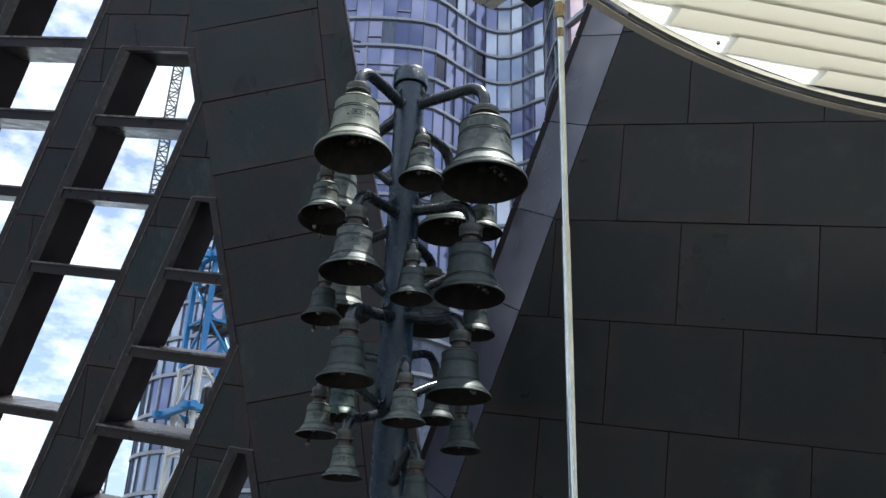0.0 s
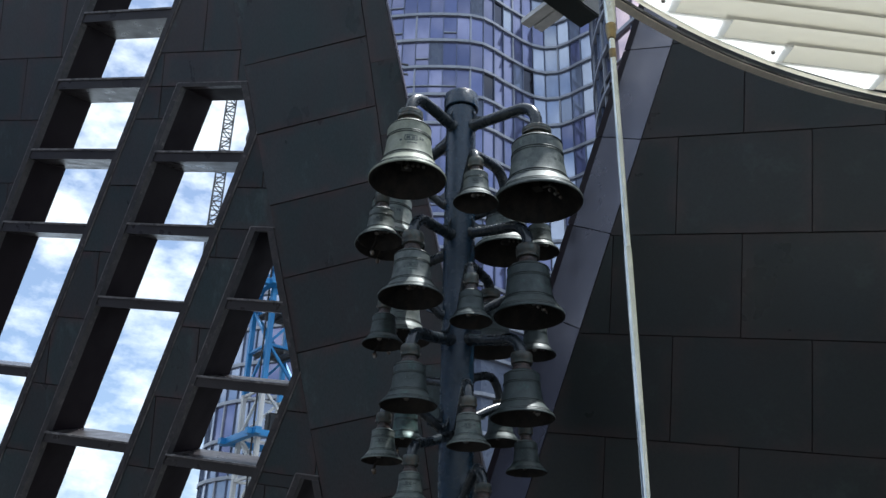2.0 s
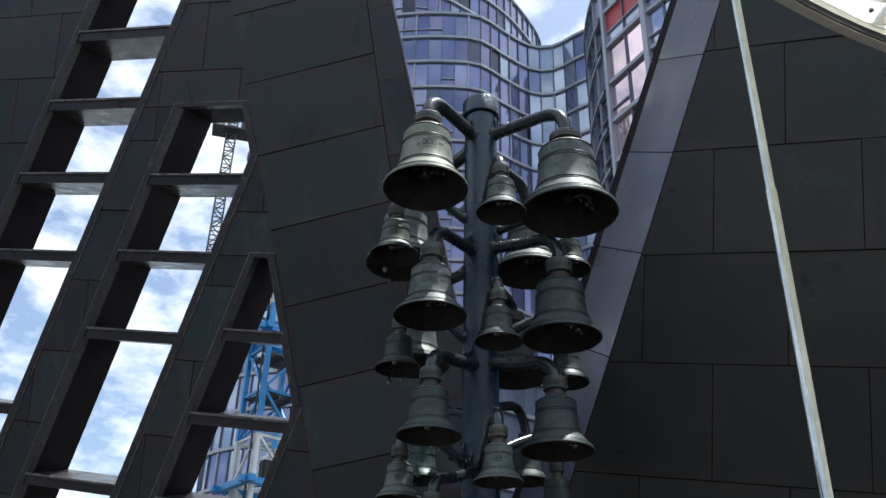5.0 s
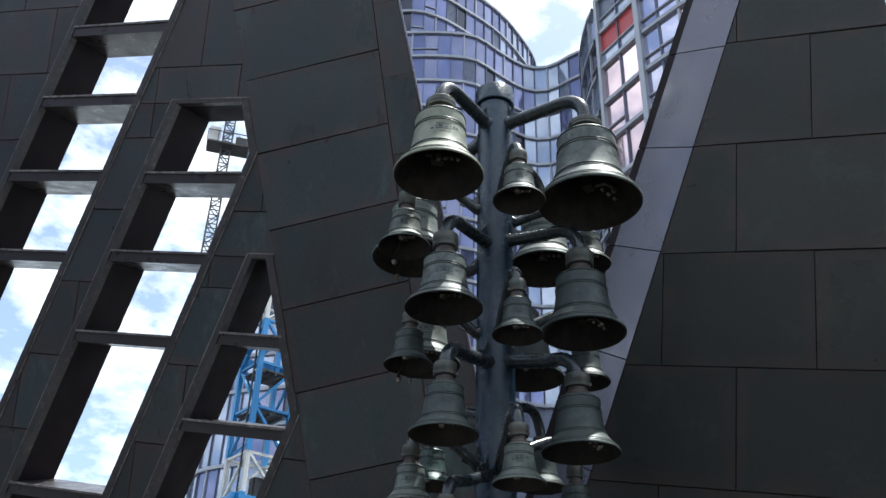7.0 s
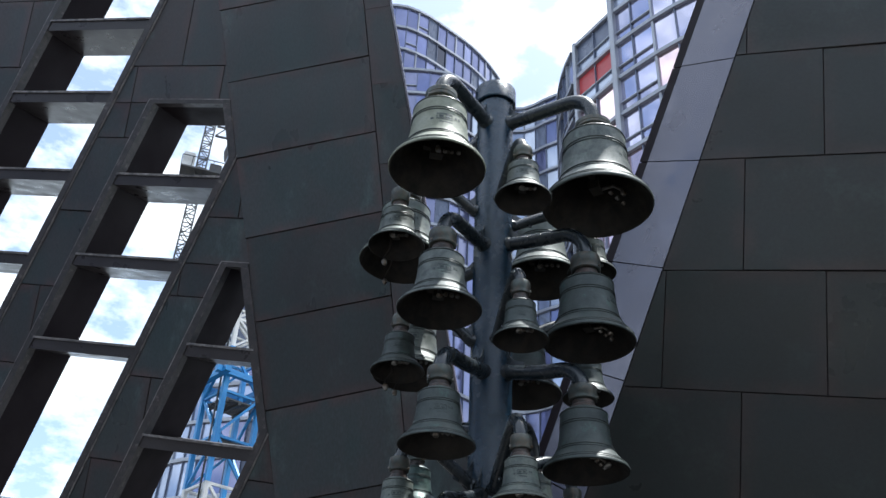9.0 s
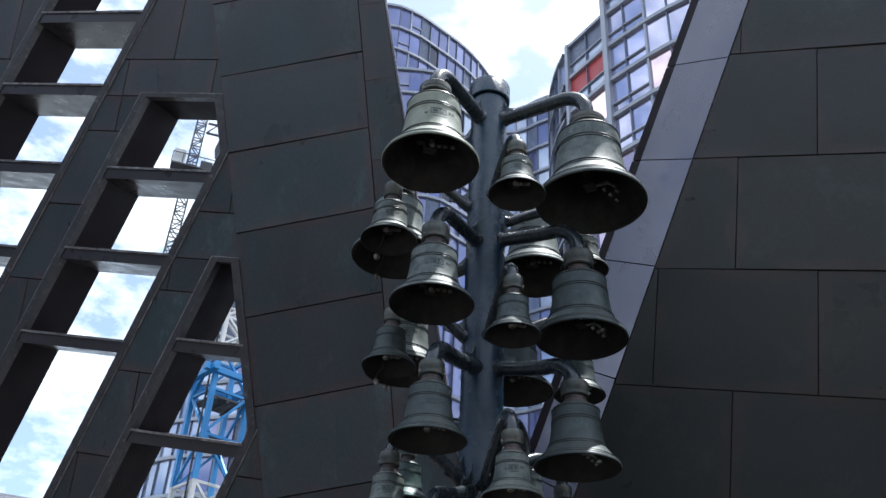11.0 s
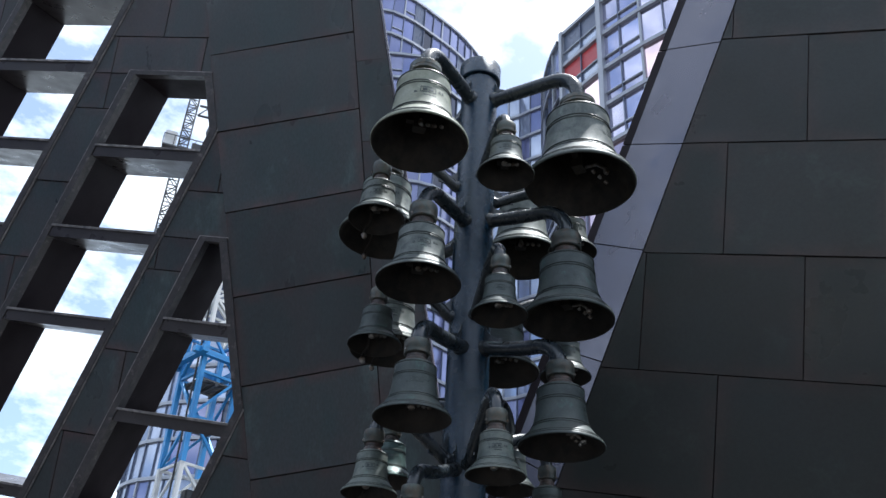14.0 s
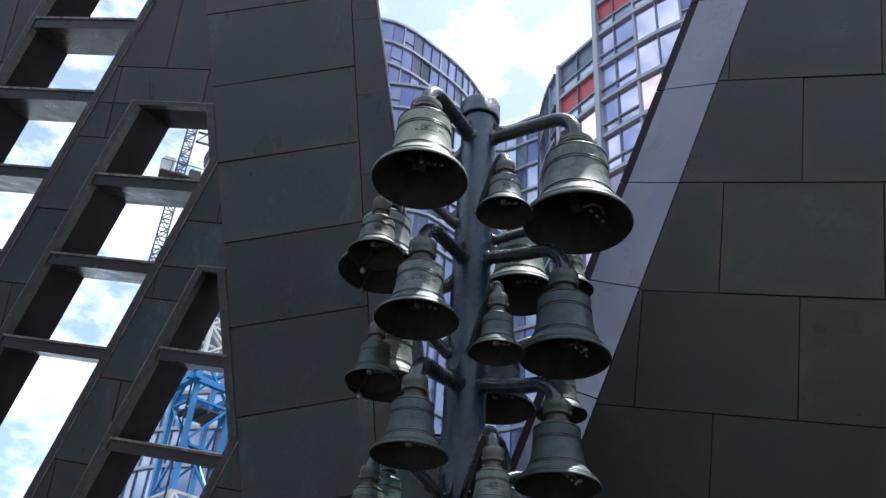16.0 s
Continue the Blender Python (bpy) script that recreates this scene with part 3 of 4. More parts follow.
def add_arm(az, reach, z_start, z_top, z_end, radius=0.027):
    """A bent tube from the post out to a bell: az in degrees from the front, clockwise seen from above is positive to the right."""
    d = Vector((math.sin(radians(az)), -math.cos(radians(az)), 0))
    rise = z_top - z_start
    pts = [d * (PR - 0.02) + Vector((0, 0, z_start))]
    bend = max(0.05, min(0.115, reach * 0.30, z_top - z_end - 0.008))
    straight_end = reach - bend
    for k in range(7):
        t = k / 6
        pts.append(d * (PR + 0.01 + (straight_end - 0.05 - PR) * t) + Vector((0, 0, z_start + rise * (0.96 * t - 0.10 * t * t + 0.02 * math.sin(math.pi * t)))))
    cz = z_top - bend
    for k in range(1, 10):
        a = radians(90 * k / 9)
        pts.append(d * (straight_end + bend * math.sin(a)) + Vector((0, 0, cz + bend * math.cos(a))))
    pts.append(d * reach + Vector((0, 0, z_end)))
    bm = bmesh.new()
    tube(bm, pts, radius, 18)
    arm = part("arm", bm, ARM, tree)
    bm = bmesh.new()
    base = d * (PR - 0.004) + Vector((0, 0, z_start + 0.001))
    tube(bm, [base, base + d * 0.010, base + d * 0.018], [radius + 0.006, radius + 0.004, radius + 0.0005], 18)
    part("weld", bm, ARM, arm)
    # small gusset over the joint
    bm = bmesh.new()
    side = Vector((-d.y, d.x, 0)) * 0.003
    lean = rise * 0.5 / max(0.1, straight_end)
    web = [(-0.010, -0.4 * radius), (-0.010, radius + 0.078), (-0.002, radius + 0.080), (0.008, radius + 0.048), (0.026, radius + 0.024), (0.050, radius + 0.010), (0.085, radius + 0.001), (0.085, -0.4 * radius)]
    flat = [d * (PR + out) + Vector((0, 0, z_start + up + lean * max(0.0, out))) for out, up in web]
    a = [bm.verts.new(p + side) for p in flat]
    b = [bm.verts.new(p - side) for p in flat]
    bm.faces.new(a)
    bm.faces.new(b[::-1])
    for i in range(len(flat)):
        j = (i + 1) % len(flat)
        bm.faces.new((a[i], b[i], b[j], a[j]))
    part("gusset", bm, ARM, arm, smooth=False)


def bell(x, y, z, diameter, height, tone, label, mark=True, turn=0.0, tall=1.0, slim=1.0, hammer=False):
    """A cast bell whose mouth is at z; height runs up to the top of its collar."""
    r, hb = diameter / 2, 0.80 * diameter * tall
    rest = max(0.05, height - hb)                # neck and collar over the crown
    th = thing("bell", pose(x, y, z, 0, 0, turn), label, "bell", "bells on the bell tree")
    prof = [(0.985, 0.0), (1.0, 0.010), (1.0, 0.026), (0.975, 0.052), (0.925, 0.090), (0.855, 0.145), (0.785, 0.198), (0.728, 0.246), (0.690, 0.285), (0.662, 0.335), (0.634, 0.42), (0.608, 0.52), (0.590, 0.62), (0.580, 0.70), (0.576, 0.78), (0.572, 0.855), (0.558, 0.885), (0.515, 0.915), (0.44, 0.942), (0.35, 0.962), (0.29, 0.978), (0.26, 1.0)]
    inner = [(0.18, 0.90), (0.40, 0.87), (0.48, 0.80), (0.52, 0.66), (0.555, 0.50), (0.60, 0.37), (0.66, 0.28), (0.75, 0.19), (0.86, 0.10), (0.93, 0.030), (0.955, 0.002), (0.985, 0.0)]
    prof = [(a * (1 - (1 - slim) * min(1, b / 0.3)), b) for a, b in prof]
    inner = [(a * (1 - (1 - slim) * min(1, max(0, b) / 0.3)), b) for a, b in inner]
    bm = bmesh.new()
    lathe(bm, [(0.0, hb * 0.999)] + [(r * a, hb * b) for a, b in reversed(prof)] , 56)
    body = part("body", bm, tone, th)
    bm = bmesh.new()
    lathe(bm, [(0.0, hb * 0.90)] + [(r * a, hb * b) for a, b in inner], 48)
    part("inside", bm, BRONZE_IN, body, "inside of the bell, coloured dark for its shade")
    for level, wide, ring in ((0.062, 0.958, 0.012), (0.100, 0.912, 0.009), (0.262, 0.712, 0.010), (0.305, 0.680, 0.012), (0.665, 0.585, 0.010), (0.700, 0.581, 0.011), (0.872, 0.566, 0.013)):
        bm = bmesh.new()
        t = ring * r * 1.05
        wide *= 1 - (1 - slim) * min(1, level / 0.3)
        lathe(bm, [(r * wide - t, hb * level - t * 1.6), (r * wide + t * 0.9, hb * level - t), (r * wide + t * 1.3, hb * level), (r * wide + t * 0.9, hb * level + t), (r * wide - t, hb * level + t * 1.6)], 56)
        part("moulding", bm, MOULDING_SHADE, body)
    bm = bmesh.new()
    cr = max(0.034, 0.335 * r)
    lathe(bm, [(cr * 0.60, hb - 0.006), (cr * 0.98, hb - 0.006), (cr * 0.90, hb + rest * 0.05), (cr * 0.80, hb + rest * 0.10), (cr * 0.78, hb + rest * 0.34), (cr * 0.60, hb + rest * 0.36)], 32)
    part("neck", bm, NECK, th, "rust-brown bronze neck")
    bm = bmesh.new()
    low = hb + rest * 0.30
    collar = rest * 0.70
    lathe(bm, [(0, low), (cr * 0.93, low), (cr, low + collar * 0.06), (cr * 1.0, low + collar * 0.36), (cr * 1.03, low + collar * 0.40), (cr * 1.03, low + collar * 0.88), (cr * 0.96, low + collar), (0, low + collar)], 32)
    part("collar", bm, COLLAR, th, "grey-green bronze collar")
    for k in range(2):
        bm = bmesh.new()
        a = radians(-70 + 140 * k + turn)
        d = Vector((math.sin(a), -math.cos(a), 0))
        tube(bm, [d * cr * 0.98 + Vector((0, 0, low + collar * 0.20)), d * (cr * 1.02 + 0.004) + Vector((0, 0, low + collar * 0.20))], 0.0045, 8)
        part("set_screw", bm, STEEL, th)
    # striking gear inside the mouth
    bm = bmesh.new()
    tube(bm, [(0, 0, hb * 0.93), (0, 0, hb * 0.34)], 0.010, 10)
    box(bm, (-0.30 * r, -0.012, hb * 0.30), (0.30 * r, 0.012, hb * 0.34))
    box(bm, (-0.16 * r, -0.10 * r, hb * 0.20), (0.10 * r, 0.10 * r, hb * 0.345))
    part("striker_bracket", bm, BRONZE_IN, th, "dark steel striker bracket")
    bm = bmesh.new()
    b0 = Vector((-0.06 * r, -0.34 * r, hb * 0.20))
    tube(bm, [b0 + Vector((0.1 * r, 0.28 * r, 0.04 * hb)), b0, b0 + Vector((-0.02 * r, -0.16 * r, -0.09 * hb))], 0.007, 10)
    tip = b0 + Vector((-0.02 * r, -0.16 * r, -0.09 * hb))
    tube(bm, [tip, tip + Vector((0, -0.02 * r, -0.045 * hb)), tip + Vector((0, -0.03 * r, -0.075 * hb))], [0.008, 0.012, 0.008], 12)
    part("clapper", bm, STEEL, th, "bright steel clapper")
    for k in range(3):
        bm = bmesh.new()
        c = Vector(((0.10 + 0.13 * k) * r, (-0.22 - 0.07 * k) * r, hb * (0.205 - 0.03 * k)))
        tube(bm, [c, c + Vector((0.02 * r, -0.03 * r, -0.03 * hb))], [0.0085, 0.0065], 10)
        part("striker_nut", bm, STEEL, th)
    if hammer:
        # the striker's hook that hangs past the far rim
        bm = bmesh.new()
        h0 = Vector((-0.42 * r, 0.62 * r, 0.0))
        tube(bm, [h0 + Vector((0.20 * r, -0.30 * r, 0.30 * hb)), h0 + Vector((0.02, -0.02, 0.10 * hb)), h0 + Vector((0, 0, 0.0)), h0 + Vector((-0.004, 0.004, -0.020))], 0.006, 10)
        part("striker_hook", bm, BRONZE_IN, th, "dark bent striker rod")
        bm = bmesh.new()
        tip = h0 + Vector((-0.004, 0.004, -0.018))
        tube(bm, [tip, tip + Vector((0, 0, -0.006)), tip + Vector((0.003, 0, -0.020)), tip + Vector((0.004, 0, -0.026))], [0.007, 0.012, 0.010, 0.005], 12)
        part("striker_knob", bm, STEEL, th)
    if mark:
        # a small worn maker's mark, cast proud of the waist
        for k, (du, dv, lw, lh) in enumerate(((0, 0.0, 0.24, 0.012), (0, 0.055, 0.24, 0.012), (-0.125, 0.028, 0.012, 0.064), (0.125, 0.028, 0.012, 0.064), (-0.055, 0.027, 0.07, 0.026), (0.055, 0.027, 0.07, 0.026), (0.20, 0.035, 0.035, 0.026), (0.26, 0.035, 0.035, 0.026), (-0.20, 0.0, 0.05, 0.022), (0.03, -0.035, 0.20, 0.014))):
            bm = bmesh.new()
            cols = 5
            dv, lh = dv * 1.5, lh * 1.5
            low, high = 0.50 + dv - lh / 2, 0.50 + dv + lh / 2
            grid = []
            for lev in (low, high):
                rad = r * slim * (0.610 - (lev - 0.50) * 0.20) + 0.0014
                grid.append([bm.verts.new((rad * math.sin(a), -rad * math.cos(a), hb * lev)) for a in [(du + lw * (c / (cols - 1) - 0.5)) * 2.1 for c in range(cols)]])
            for c in range(cols - 1):
                bm.faces.new((grid[0][c], grid[0][c + 1], grid[1][c + 1], grid[1][c]))
            ext = bmesh.ops.extrude_face_region(bm, geom=bm.faces[:])
            for v in ext["geom"]:
                if isinstance(v, bmesh.types.BMVert):
                    v.co.x *= 0.985
                    v.co.y *= 0.985
            part("maker_mark", bm, BRONZE_DARK, body, smooth=False)
    return th


# x, y, mouth height, diameter, total height, finish, arm start, arm top, words, mark turn, tallness and fullness of the body
BELLS = [
    (-0.508, 3.881, 3.779, 0.388, 0.437, BRONZE_PALE, 4.300, 4.315, "large pale olive bronze bell under the post's top", 12, 1.08, 1.0),
    (0.139, 4.002, 3.708, 0.445, 0.462, BRONZE_MID, 4.315, 4.310, "largest grey bronze bell under the post's top", 62, 1.06, 1.02),
    (-0.168, 3.870, 3.640, 0.221, 0.264, BRONZE_MID, 3.86, 3.965, "small grey bronze bell in front of the post", 0, 1.0, 0.95),
    (-0.471, 3.907, 3.162, 0.312, 0.357, BRONZE_MID, 3.628, 3.615, "middle-sized grey-green bronze bell", 10, 0.98, 0.95),
    (0.081, 4.015, 3.102, 0.338, 0.392, BRONZE_DARK, 3.650, 3.615, "large dark bronze bell in the second tier", 60, 1.03, 1.05),
    (-0.183, 3.820, 3.007, 0.196, 0.246, BRONZE_DARK, 3.19, 3.315, "small dark bronze bell in front of the post", 0, 1.0, 0.95),
    (-0.454, 3.843, 2.627, 0.258, 0.292, BRONZE_DARK, 3.052, 2.995, "verdigris-streaked bronze bell with a small plate", 8, 0.98, 0.96),
    (0.041, 3.961, 2.602, 0.290, 0.320, BRONZE_DARK, 3.060, 3.000, "dark green-grey bronze bell in the third tier", 70, 0.98, 0.98),
    (-0.187, 3.771, 2.433, 0.187, 0.225, BRONZE, 2.60, 2.735, "small grey bronze bell with a worn number", 0, 0.98, 0.96),
    (-0.667, 4.130, 3.575, 0.232, 0.298, BRONZE, 3.83, 3.96, "small bronze bell at the side of the post", 0, 1.0, 0.97),
    (-0.668, 4.470, 3.712, 0.390, 0.410, BRONZE, 4.25, 4.14, "wide bronze bell behind a smaller one", 0, 1.0, 1.0),
    (-0.621, 4.102, 3.003, 0.203, 0.249, BRONZE_DARK, 3.20, 3.32, "small dark bell at the side of the post", 0, 1.0, 0.97),
    (-0.598, 4.540, 3.190, 0.335, 0.365, BRONZE, 3.58, 3.55, "bronze bell half hidden behind a smaller one", 0, 1.0, 1.0),
    (-0.032, 4.632, 3.735, 0.380, 0.405, BRONZE, 4.22, 4.25, "wide bronze bell behind the post", 0, 1.0, 1.0),
    (0.149, 4.300, 3.578, 0.205, 0.255, BRONZE, 3.78, 3.89, "small bronze bell behind the large ones", 0, 1.0, 1.0),
    (-0.120, 4.642, 3.165, 0.335, 0.360, BRONZE_DARK, 3.55, 3.56, "dark bronze bell behind the post", 0, 1.0, 1.0),
    (0.117, 4.354, 3.032, 0.203, 0.245, BRONZE_DARK, 3.22, 3.35, "small bronze bell with one lit flank", 0, 1.0, 1.0),
    (-0.436, 3.864, 2.217, 0.174, 0.214, BRONZE, 2.580, 2.49, "small grey bronze bell low on the post", 0, 0.98, 0.96),
    (0.060, 4.507, 2.482, 0.205, 0.252, BRONZE_DARK, 2.70, 2.81, "small dark bell low behind the post", 0, 1.0, 0.97),
    (-0.580, 3.997, 2.423, 0.186, 0.228, BRONZE, 2.62, 2.72, "small bronze bell low at the side of the post", 0, 1.0, 0.96),
    (-0.555, 4.591, 2.650, 0.210, 0.240, BRONZE_GREEN, 2.88, 2.96, "small verdigris bell behind the post", 0, 1.0, 1.0),
    (-0.070, 4.642, 2.660, 0.210, 0.240, BRONZE_DARK, 2.90, 2.99, "small dark bell behind the post", 0, 1.0, 1.0),
    (-0.130, 3.900, 2.120, 0.165, 0.200, BRONZE_DARK, 2.27, 2.39, "small dark bell low on the post", 0, 1.0, 1.0),
]
for x, y, z, dia, high, tone, za, zt, words, turn, tall, slim in BELLS:
    crown = 0.80 * dia * tall
    high = crown + (high - crown) * (0.66 if dia > 0.37 else 0.82)
    bell(x, y, z, dia, high, tone, words, True, turn, tall, slim, x < -0.55)
    reach = math.hypot(x - PX, y - PY)
    az = math.degrees(math.atan2(x - PX, -(y - PY)))
    add_arm(az, reach, za, max(zt, z + high + 0.04), z + high - 0.02, 0.022 if dia < 0.24 else (0.031 if dia > 0.36 else 0.0275))

# ---- round shade canopy on its slim tube ----
SX, SY = 0.214, 1.560
CX, CY, CR, RZ = 2.035, 0.053, 2.602, 3.20
canopy = thing("shade_canopy", pose(SX, SY, 0), "round white louvred canopy, cream rim, slim steel tube", "canopy")
bm = bmesh.new()
lathe(bm, [(0, 0), (0.12, 0), (0.12, 0.012), (0.02, 0.02), (0.0079, 0.03), (0.0079, 2.262), (0.0066, 2.266), (0, 2.266)], 24)
part("tube", bm, CHROME, canopy, "polished stainless tube")
bm = bmesh.new()
lathe(bm, [(0, 2.20), (0.0064, 2.20), (0.0064, 2.80), (0, 2.80)], 24)
part("upper_tube", bm, CHROME, canopy, "thinner polished stainless tube")
bm = bmesh.new()
lathe(bm, [(0.0062, 2.690), (0.0074, 2.691), (0.0074, 2.712), (0.0062, 2.713)], 24)
part("ferrule", bm, BRASS, canopy, "dull brass ferrule")
bm = bmesh.new()
lathe(bm, [(0.0062, 2.738), (0.0088, 2.740), (0.0112, 2.762), (0.0116, 2.772), (0.0100, 2.778)], 24)
part("ferrule", bm, BRASS, canopy, "dull brass ferrule")
bm = bmesh.new()
lathe(bm, [(0.0098, 2.770), (0.0112, 2.785), (0.0124, 2.84), (0.0124, 3.26), (0.0, 3.26)], 24)
part("sleeve", bm, CHROME, canopy)
OX, OY = CX - SX, CY - SY


def hoop(r0, r1, z0, z1):
    """A flat ring about the canopy's centre."""
    bm = bmesh.new()
    lathe(bm, [(r0, z0), (r1, z0), (r1, z1), (r0, z1)], 160, close=True)
    for v in bm.verts:
        v.co.x += OX
        v.co.y += OY
    return bm


part("rim", hoop(CR - 0.017, CR + 0.006, RZ, RZ + 0.010), CREAM, canopy, "cream enamelled rim")
part("seal", hoop(CR - 0.0205, CR - 0.0175, RZ + 0.004, RZ + 0.014), BLACK, canopy, "black rubber seal")
part("flange", hoop(CR - 0.034, CR - 0.0210, RZ + 0.0285, RZ + 0.0315), LOUVRE, canopy, "opal white flange")
ldir = Vector((0.975, 0.222, 0)).normalized()
lnor = Vector((-ldir.y, ldir.x, 0))
PITCH = 0.077
centre = Vector((OX, OY, 0))
c_n = Vector((CX, CY, 0)).dot(lnor)
for k in range(-39, 31):
    n_low = 1.993 + PITCH * (k - 33 + 7) - c_n            # lower edge of the slat, from the centre line
    far = max(abs(n_low), abs(n_low + PITCH))
    if far > CR - 0.045:
        continue
    reach = math.sqrt((CR - 0.025) ** 2 - far ** 2)
    bm = bmesh.new()
    rows = []
    for s in (-reach + 0.03, 0.0, reach - 0.03):
        rows.append([bm.verts.new(centre + ldir * s + lnor * (n_low + 0.083 * t) + Vector((0, 0, RZ + 0.046 + 0.036 * (1 - t ** 2.0) - 0.016 * (1 - t) ** 4))) for t in [i / 8 for i in range(9)]])
    for a, b in zip(rows, rows[1:]):
        for i in range(8):
            bm.faces.new((a[i], a[i + 1], b[i + 1], b[i]))
    ex = bmesh.ops.extrude_face_region(bm, geom=bm.faces[:])
    for v in ex["geom"]:
        if isinstance(v, bmesh.types.BMVert):
            v.co.z += 0.003
    part("louvre", bm, LOUVRE, canopy, "opal white arched slat")
    for side in (-1, 1):
        bm = bmesh.new()
        e0, e1 = (math.sqrt((CR - 0.030) ** 2 - v ** 2) for v in (n_low, n_low + PITCH - 0.003))
        pts = [(reach - 0.045, n_low), (e0, n_low), (e1, n_low + PITCH - 0.003), (reach - 0.045, n_low + PITCH - 0.003)]
        a = [bm.verts.new(centre + ldir * p * side + lnor * q + Vector((0, 0, RZ + 0.036))) for p, q in pts]
        b = [bm.verts.new(centre + ldir * p * side + lnor * q + Vector((0, 0, RZ + 0.040))) for p, q in pts]
        bm.faces.new(a)
        bm.faces.new(b[::-1])
        for i in range(4):
            j = (i + 1) % 4
            bm.faces.new((a[i], b[i], b[j], a[j]))
        plate = part("end_plate", bm, PLATE, canopy, "white end plate", smooth=False)
        if side < 0 and k % 2 == 0:
            bm = bmesh.new()
            c = centre - ldir * (reach + 0.005) + lnor * (n_low + 0.030) + Vector((0, 0, RZ + 0.029))
            tube(bm, [c, c + Vector((0, 0, 0.0068))], 0.0065, 10)
            part("bolt", bm, STEEL, plate)
bm = bmesh.new()
m = Matrix.Translation((0.236 - SX, 2.11 - SY, 3.245)) @ Matrix.Rotation(radians(47), 4, "Z")
box(bm, (-0.75, -0.036, 0.0), (0.0, 0.036, 0.07), m)
bmesh.ops.bevel(bm, geom=bm.edges[:], offset=0.004, segments=2, affect="EDGES")
part("bracket_beam", bm, BEAM, canopy, "charcoal square beam", smooth=False)
bm = bmesh.new()
m = Matrix.Translation((0.066 - SX, 2.135 - SY, 3.252)) @ Matrix.Rotation(radians(-48), 4, "Z")
box(bm, (0.0, -0.036, 0.0), (0.30, -0.003, 0.012), m)
box(bm, (0.010, 0.003, 0.0), (0.30, 0.036, 0.012), m)
box(bm, (0.005, -0.036, 0.0121), (0.30, 0.036, 0.016), m)
part("white_plate", bm, WHITE, canopy, "white folded metal plate", smooth=False)

# ---- far towers ----
UNIT = bmesh.new()
box(UNIT, (-0.5, -0.5, -0.5), (0.5, 0.5, 0.5))
UNIT_MESHES = {}
for mat in (CRANE_BLUE, CRANE_WHITE, CRANE_GREY, PANE, PANE_LIGHT, PANE_DARK, PANE_PINK, PANE_CLOUD_TINT, SPANDREL, RED, FRAME):
    UNIT_MESHES[mat.name] = mesh_of(UNIT.copy(), mat, "unit", False)
UNIT.free()


def block(name, mat, parent, centre, size, turn):
    ob = new(name, UNIT_MESHES[mat.name])
    ob.parent = parent
    ob.matrix_basis = Matrix.Translation(centre) @ Matrix.Rotation(turn, 4, "Z") @ Matrix.Diagonal((*size, 1))
    return ob


def resample(points, step):
    pts = smooth_curve([(x, y, 0) for x, y in points], 24)
    out, left = [pts[0]], step
    for p, q in zip(pts, pts[1:]):
        d = (q - p).length
        while d >= left:
            p = p + (q - p) * (left / d)
            d = (q - p).length
            out.append(p)
            left = step
        left -= d
    return out


